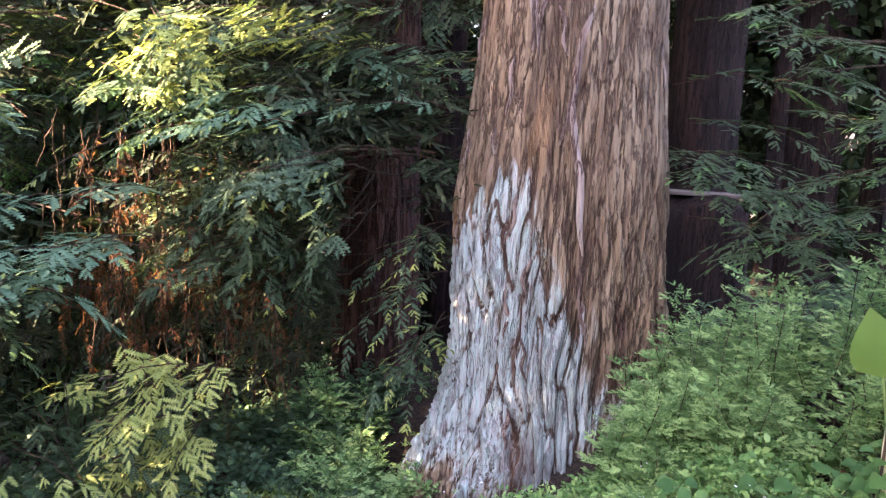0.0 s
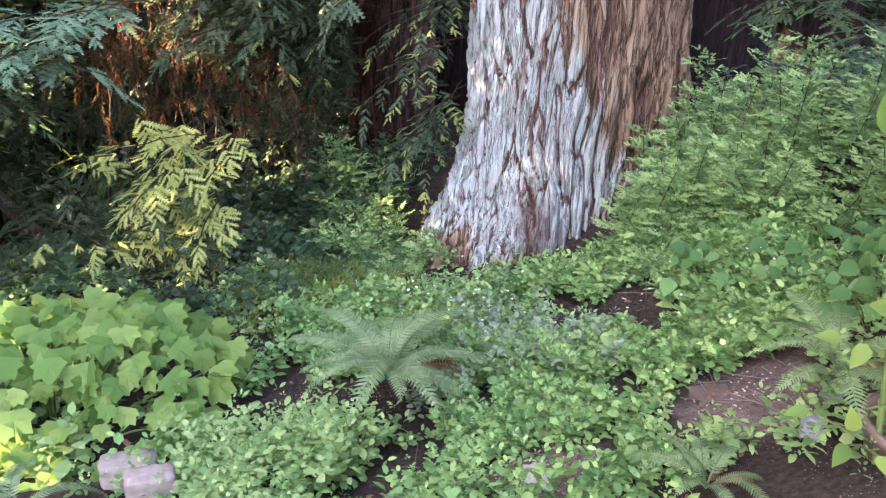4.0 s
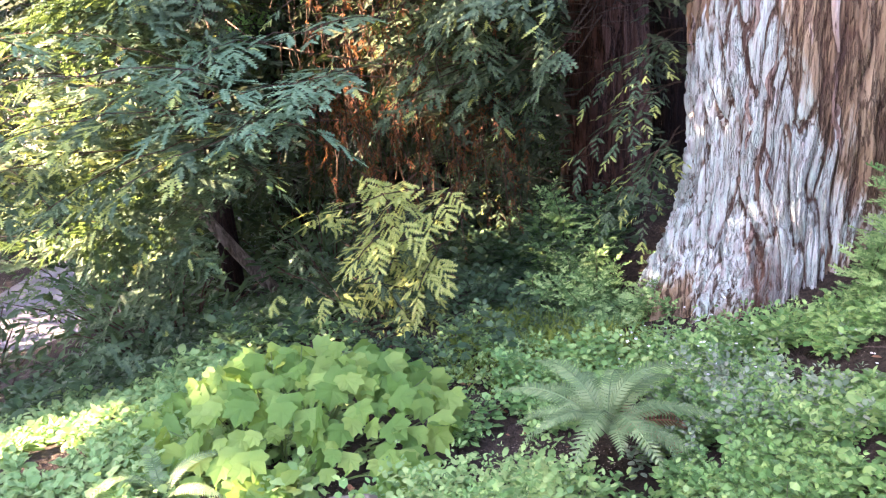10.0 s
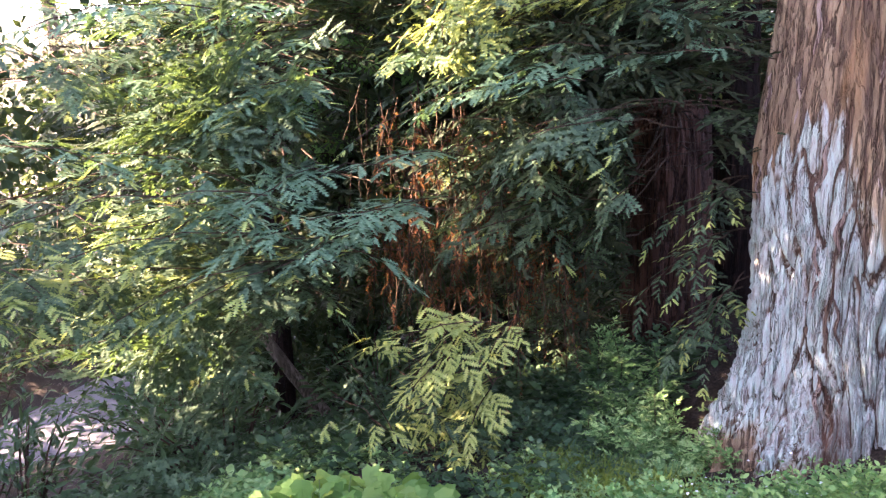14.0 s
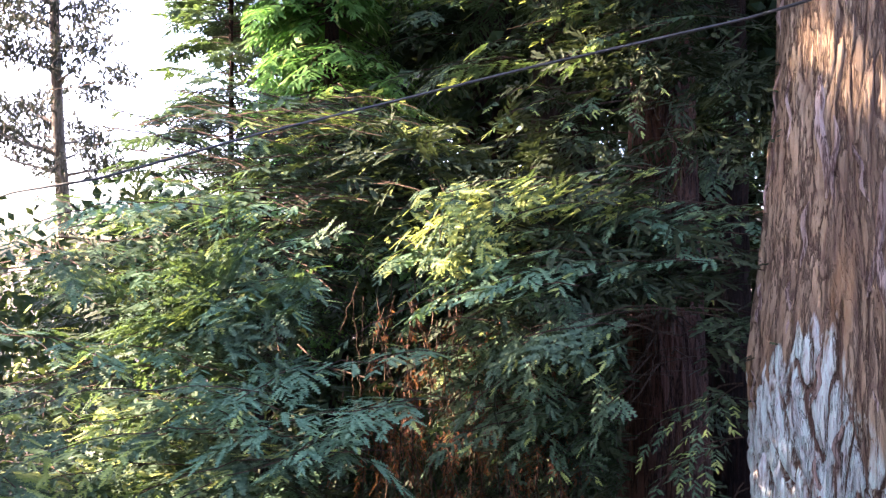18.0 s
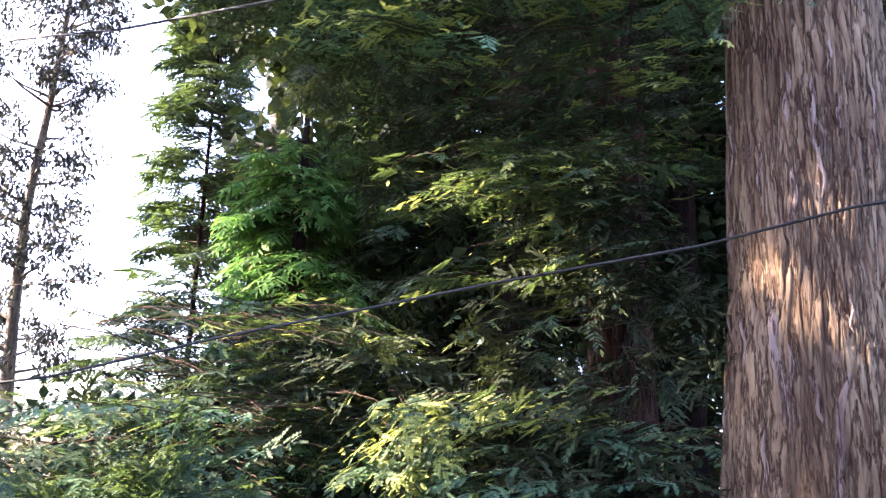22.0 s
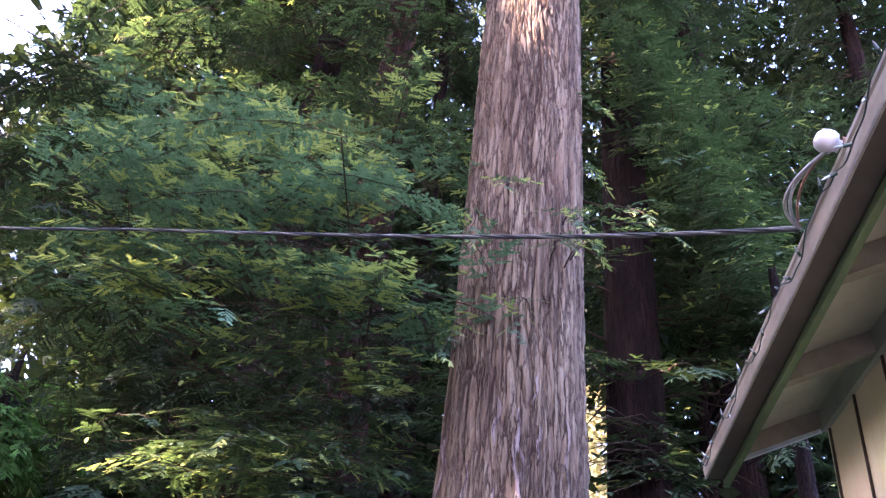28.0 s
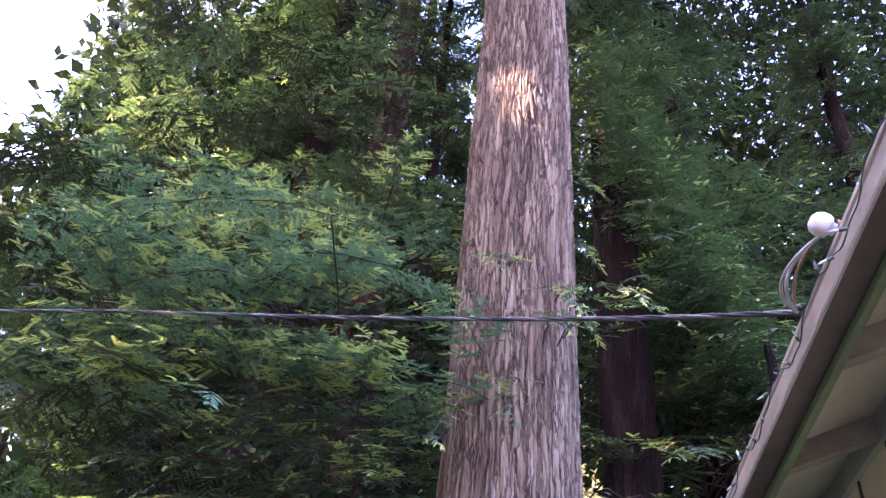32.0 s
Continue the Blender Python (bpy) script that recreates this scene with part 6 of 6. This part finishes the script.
resting("stepping_stone", rounded_block((0.08, 0.13, 0.08), 3, 0.12), M["stone"], (0.33, 2.28), (0, 0, 8), "pale rough stone set in the soil", "stone")
resting("stepping_stone", rounded_block((0.16, 0.14, 0.06), 5, 0.2), M["concrete"], (0.12, 2.14), (0, 0, -10), "flat grey stone half buried in soil", "stone")
resting("rock", rounded_block((0.15, 0.10, 0.04), 8, 0.3, 7), M["clay"], (0.98, 2.62), (0, 0, 15), "flat brown stone in the trodden path", "stone")
resting("rock", rounded_block((0.10, 0.09, 0.06), 9, 0.25), M["stone"], (1.5, 2.95), (0, 0, 40), "small brown rock on the path", "stone")
for (x, y), turn, s in (((-1.0, 2.38), 24, (0.17, 0.10, 0.10)), ((-1.12, 2.49), 18, (0.19, 0.11, 0.10))):
    resting("concrete_block", rounded_block(s, x * 9, 0.13, 8), M["concrete"], (x, y), (0, 4, turn), "worn grey-brown concrete block among weeds", "block", -0.05)

pot = empty("plant_pot", (1.36, 1.98, 0.62), "brown nursery pot crowded with stalks and litter", "pot")
prof = [(0.001, 0.0), (0.12, 0.0), (0.17, 0.24), (0.185, 0.25), (0.185, 0.28), (0.17, 0.28), (0.155, 0.24), (0.13, 0.20), (0.001, 0.20)]
bm = bmesh.new()
rings = [[bm.verts.new((r * math.cos(a), r * math.sin(a), z)) for a in np.linspace(0, 2 * np.pi, 32, endpoint=False)] for r, z in prof]
for a, b in zip(rings, rings[1:]):
    for i in range(32):
        bm.faces.new((a[i], a[(i + 1) % 32], b[(i + 1) % 32], b[i]))
part("pot_body", bm, M["clay"], pot, "", None, True)
sticks = [(np.array([(0.1 * math.cos(k), 0.1 * math.sin(k), 0.18), (0.1 * math.cos(k) + rng.normal(0, 0.05), 0.1 * math.sin(k) + rng.normal(0, 0.05), 0.3 + rng.uniform(0, 0.2))]), np.array([0.008, 0.005])) for k in range(9)]
v, f = tubes(sticks)
part_mesh("sticks", mesh_from("sticks", v, f, M["plank"], True), pot, "dry broken sticks")
for k, (x, y, s) in enumerate(((1.12, 2.16, 0.055), (1.26, 2.34, 0.05))):
    resting("plastic_litter", rounded_block((s, s * 0.8, 0.07), k + 2, 0.22), M["plastic"], (x, y), (0, 12, 30 * k), "crumpled blue-grey plastic lying in the weeds", "litter", 0.0)

# tall potted plant with broad leaves, one yellow-green leaf near the eye
TP = np.array((1.22, 1.95, 0.84))
tall = empty("tall_plant", TP, "leafy plant rising from the pot with broad leaves", "plant")
spots = [((1.06, 1.95, 1.72), (-0.30, 0.0, 1.0), (-0.35, -0.9, 0.15), 0.165, 1.2), ((1.03, 1.95, 1.18), (-0.8, 0.1, 0.1), (0, -0.5, 0.9), 0.09, 0.9), ((1.06, 1.83, 1.33), (-0.5, -0.3, 0.3), (-0.2, -0.7, 0.6), 0.10, 0.9),
         ((1.05, 1.86, 1.22), (-0.4, -0.2, -0.7), (-0.3, -0.8, 0.4), 0.10, 0.9), ((1.10, 1.82, 1.2), (0.3, -0.3, -0.6), (-0.3, -0.9, 0.3), 0.10, 0.9), ((1.06, 1.84, 0.93), (-0.5, -0.5, -0.3), (-0.2, -0.6, 0.7), 0.10, 0.9),
         ((1.12, 1.8, 0.93), (0.2, -0.6, -0.2), (0, -0.5, 0.8), 0.10, 0.9), ((1.02, 1.76, 1.03), (-0.3, -0.1, 0.8), (-0.3, -0.9, 0.2), 0.10, 0.8), ((1.16, 1.86, 1.05), (0.5, -0.3, 0.3), (-0.2, -0.8, 0.5), 0.10, 0.9), ((1.0, 1.96, 0.95), (-0.7, 0.1, -0.2), (0, -0.4, 0.9), 0.09, 0.9)]
paths = [(np.array([(0, 0, -0.1), (-0.06, 0.0, 0.3), (-0.12, -0.02, 0.65), (-0.16, 0.0, 0.88)]), np.array([0.010, 0.008, 0.006, 0.004]))]
leaf_oval = mesh_from("leaf", *broad_leaf(), M["lobed"], True)
for p, out, up, s, wide in spots:
    s = s if s > 0.15 else 0.75 * s
    out, up = unit(np.array(out)), np.array(up)
    side = unit(np.cross(up, out))
    up = np.cross(out, side)
    q = np.array(p) - TP
    part_mesh("leaf", leaf_oval, tall, "", Matrix([[out[i] * s, side[i] * s * wide, up[i] * s, q[i]] for i in range(3)] + [[0, 0, 0, 1]]))
    k = min(max(q[2] - 0.08, 0.0), 0.85)
    paths.append((np.array([(-0.06 - 0.1 * k, 0, k), q]), np.array([0.004, 0.003])))
v, f = tubes(paths)
part_mesh("stem", mesh_from("stem", v, f, M["stalk"], True), tall)

# ---- plank and mossy ledge beyond the big trunk ----
bm = rounded_block((0.95, 0.22, 0.035), 4, 0.02)
o = part("plank", bm, M["plank"], None)
o.matrix_basis = pose(2.25, 7.75, 1.60, 0, 0, -8)
tagged(o, "grey weathered plank lying across a mossy stump", "plank")
bm = rounded_block((1.0, 0.8, 1.75), 6, 0.12, 5)
o = part("stump", bm, M["bark_deep_shade"], None, "", None, True)
o.matrix_basis = pose(2.25, 7.9, 0.68, 0, 0, -8)
tagged(o, "broad dark reddish stump in shade", "stump")

# ---- house ----
OUT_FAR = Vector((1.33, 3.47, 3.75))
ALONG, INW = Vector((-0.1572, -0.9876, 0)), Vector((0.9876, -0.1572, 0))
HOUSE = Matrix(((ALONG.x, INW.x, 0, OUT_FAR.x), (ALONG.y, INW.y, 0, OUT_FAR.y), (0, 0, 1, OUT_FAR.z), (0, 0, 0, 1)))
house = new("house")
house.matrix_basis = HOUSE
tagged(house, "cream sided house with green fascia and brown gutter", "house")
FAR_A, NEAR_A = -0.05, 7.5


def prism(profile, a0, a1):
    """A profile in (inward, up), run along the eaves from a0 to a1."""
    bm = bmesh.new()
    ends = [[bm.verts.new((a, i, z)) for i, z in profile] for a in (a0, a1)]
    n = len(profile)
    for k in range(n):
        bm.faces.new((ends[0][k], ends[0][(k + 1) % n], ends[1][(k + 1) % n], ends[1][k]))
    bm.faces.new(ends[0][::-1])
    bm.faces.new(ends[1])
    bmesh.ops.recalc_face_normals(bm, faces=bm.faces[:])
    return bm


gutter = part("gutter", prism([(0.0, 0.0), (0.0, -0.012), (0.005, -0.018), (0.005, -0.036), (0.009, -0.068), (0.013, -0.072), (0.085, -0.072), (0.085, 0.0), (0.081, 0.0), (0.081, -0.068), (0.017, -0.068), (0.010, -0.036), (0.008, 0.0)], FAR_A, NEAR_A), M["gutter"], house, "brown painted metal gutter")
part("drip_bead", prism([(0.0075, -0.0665), (0.0045, -0.072), (0.008, -0.0775), (0.0155, -0.0765), (0.0145, -0.0725)], FAR_A, NEAR_A), M["wire_grey"], gutter, "pale worn lower edge")
# strip that carries the painted shade below the gutter
part("gutter_underside", prism([(0.0165, -0.0725), (0.0165, -0.0755), (0.0855, -0.0765), (0.0855, -0.0725)], FAR_A + 0.01, NEAR_A), M["gutter_shade"], gutter, "dark underside of the gutter")
part("fascia", prism([(0.088, -0.10), (0.11, -0.10), (0.11, 0.06), (0.088, 0.06)], FAR_A - 0.02, NEAR_A), M["fascia"], house, "faded green fascia board")
part("soffit", prism([(0.1105, -0.017), (1.2, 0.44), (1.2, 0.46), (0.1105, 0.005)], FAR_A, NEAR_A), M["soffit"], house, "olive grey soffit boards")
part("roof", prism([(0.09, 0.03), (3.2, 1.46), (3.2, 1.52), (0.07, 0.075)], FAR_A - 0.04, NEAR_A), M["roofing"], house, "dark shingle roof edge")
for k in range(12):
    a = 0.27 + 0.655 * k
    part("rafter", prism([(0.1105, -0.095), (0.414, 0.03), (0.414, 0.112), (0.1105, -0.0165)], a - 0.024, a + 0.028), M["rafter"], house, "weathered rafter tail")
wall_part = part("wall", prism([(0.44, 0.16), (0.60, 0.2), (0.60, -3.6), (0.44, -3.6)], 0.28, NEAR_A), M["siding"], house, "cream vertical board siding")
part("end_wall", prism([(0.605, 0.2), (3.1, 1.3), (3.1, -3.6), (0.605, -3.6)], 0.28, 0.40), M["siding"], house, "cream end wall")
part("back_wall", prism([(3.105, 1.3), (3.25, 1.3), (3.25, -3.6), (3.105, -3.6)], 0.28, NEAR_A), M["siding"], house, "cream back wall")
part("end_wall", prism([(0.605, 0.2), (3.1, 1.3), (3.1, -3.6), (0.605, -3.6)], NEAR_A - 0.12, NEAR_A), M["siding"], house, "cream end wall")
for k in range(22):
    a = 0.32 + 0.31 * k
    part("board_joint", prism([(0.432, 0.13), (0.4395, 0.13), (0.4395, -3.55), (0.432, -3.55)], a - 0.006, a + 0.006), M["groove"], wall_part)
part("frieze_board", prism([(0.415, 0.02), (0.438, 0.02), (0.438, 0.15), (0.415, 0.14)], 0.28, NEAR_A), M["soffit"], house)


def house_point(a, i, z):
    return HOUSE @ Vector((a, i, z))


# porcelain insulator and service wires at the eaves
ins = empty("cable_insulator", house_point(1.985, 0.004, 0.045), "white porcelain wire insulator fixed at the gutter", "insulator")
bm = bmesh.new()
prof = [(r * 0.72, z * 0.72) for r, z in [(0.0, 0.045), (0.018, 0.043), (0.034, 0.032), (0.042, 0.012), (0.042, -0.008), (0.036, -0.022), (0.028, -0.026), (0.022, -0.03), (0.022, -0.042), (0.0, -0.044)]]
rings = [[bm.verts.new((max(r, 0.0005) * math.cos(a), max(r, 0.0005) * math.sin(a), z)) for a in np.linspace(0, 2 * np.pi, 24, endpoint=False)] for r, z in prof]
for a, b in zip(rings, rings[1:]):
    for i in range(24):
        bm.faces.new((a[i], b[i], b[(i + 1) % 24], a[(i + 1) % 24]))
part("insulator_body", bm, M["porcelain"], ins, "", pose(-0.02, 0, 0.0, 0, -65, 0), True)
v, f = tubes([(np.array([(0.015, 0, 0.01), (0.06, 0, 0.0), (0.10, 0, -0.02)]), np.array([0.01, 0.01, 0.008]))], 8)
part_mesh("bracket", mesh_from("bracket", v, f, M["wire_rust"], True), ins, "rusty bracket")


def sky_point(az, el, far, eye=(0.0, 0.0, 2.3)):
    """A place seen from the middle of the walk at that bearing, height angle and level distance."""
    a, e = radians(az), radians(el)
    return np.array(eye) + np.array((far * math.sin(a), far * math.cos(a), far * math.tan(e)))


def cable(name, label, points, radius, strands, mats, pitch=0.28):
    """A run of cable along points: strands wound round one another."""
    pts = np.array(points)
    t = np.linspace(0, 1, len(pts))
    tt = np.linspace(0, 1, 900)
    c = np.stack([np.interp(tt, t, pts[:, k]) for k in range(3)], 1)
    for _ in range(25):
        c[1:-1] = 0.5 * c[1:-1] + 0.25 * (c[:-2] + c[2:])
    d = unit(np.gradient(c, axis=0))
    a = unit(np.cross(d, [0, 0, 1.0]))
    b = np.cross(d, a)
    s = np.concatenate([[0], np.cumsum(np.linalg.norm(np.diff(c, axis=0), axis=1))])
    thing = empty(name, c[0], label, "cable")
    for k in range(strands):
        w = 2 * np.pi * (s / pitch + k / strands)
        off = radius * 0.95 if strands > 1 else 0.0
        p = c + off * (np.cos(w)[:, None] * a + np.sin(w)[:, None] * b)
        v, f = tubes([(p, np.full(len(p), radius))], 6)
        part_mesh("strand", mesh_from("strand", v - c[0], f, M[mats[k % len(mats)]], True), thing)
    return thing


LAST = (0.065, -0.01, 2.356)
end = np.array(house_point(1.66, -0.004, 0.02))
cable("service_cable", "twisted overhead service cable running to the eaves",
      [sky_point(-52, 21.0, 7.6), sky_point(-44.05, 24.45, 6.0), sky_point(-38.84, 26.08, 5.3), sky_point(-29.56, 28.67, 4.5, LAST), sky_point(-22, 31.0, 4.1, LAST), sky_point(-15.08, 32.5, 3.55, LAST), sky_point(-6, 33.9, 3.1, LAST), sky_point(2.35, 34.64, 2.8, LAST), sky_point(11, 34.9, 2.5, LAST), sky_point(20.1, 34.67, 2.25, LAST), end], 0.0046, 3, ("cable", "bare_wire", "cable"), 0.34)
cable("overhead_cable", "black overhead cable crossing before the trees",
      [sky_point(-52, 0.8, 6.4), sky_point(-44.9, 3.91, 5.2), sky_point(-40.1, 4.9, 4.8), sky_point(-30.4, 8.0, 4.6), sky_point(-21.0, 10.4, 4.5), sky_point(-13.3, 12.2, 4.4), sky_point(0.93, 14.6, 4.1), sky_point(10.0, 16.35, 3.8), sky_point(20.2, 16.9, 3.6), sky_point(33.0, 17.0, 3.5)], 0.0074, 1, ("cable",))

# loops of wire from the cable end up to the insulator
loops = empty("wire_loops", end, "loose grey service wires looping to the insulator", "wire")
top = np.array(house_point(1.985, -0.02, 0.02))
for k, (bow, mat) in enumerate(((0.13, "wire_grey"), (0.10, "wire_grey"), (0.055, "wire_rust"))):
    t = np.linspace(0, 1, 24)[:, None]
    mid = (end + top) / 2 + np.array((-bow * 1.0, bow * 0.25, -0.02 + 0.02 * k))
    p = end * (1 - t) ** 2 + 2 * mid * t * (1 - t) + top * t**2 - end
    v, f = tubes([(p, np.full(24, 0.0045 if k < 2 else 0.004))], 8)
    part_mesh("wire", mesh_from("wire", v, f, M[mat], True), loops)

# fairy lights wound along the gutter
lights = empty("fairy_lights", house_point(0, 0, 0), "string of small clear fairy lights clipped along the gutter", "string lights")
lights.matrix_basis = HOUSE
a = np.linspace(0.0, 3.0, 220)
p = np.stack([a, -0.004 + 0.003 * np.sin(a * 21), -0.03 - 0.026 * np.sin(a * 13.0) - 0.006 * np.sin(a * 47)], 1)
v, f = tubes([(p, np.full(220, 0.0022))], 5)
part_mesh("wire", mesh_from("wire", v, f, M["fairy_wire"], True), lights)
for k in range(26):
    a = 0.02 + 0.115 * k
    c = np.array((a, -0.006, -0.03 - 0.026 * math.sin(a * 13.0)))
    d = unit(np.array((rng.normal(0, 1), -abs(rng.normal(0.6, 0.3)), rng.normal(0.3, 0.9)))) * 0.042
    v, f = tubes([(np.array([c, c + 0.4 * d, c + 0.45 * d]), np.array([0.0048, 0.0048, 0.0042]))], 6)
    s = part_mesh("socket", mesh_from("socket", v, f, M["fairy_wire"], True), lights)
    v, f = tubes([(np.array([c + 0.42 * d, c + 0.75 * d, c + d]), np.array([0.0040, 0.0033, 0.0005]))], 6)
    part_mesh("bulb", mesh_from("bulb", v, f, M["bulb"], True), lights, "clear plastic bulb")
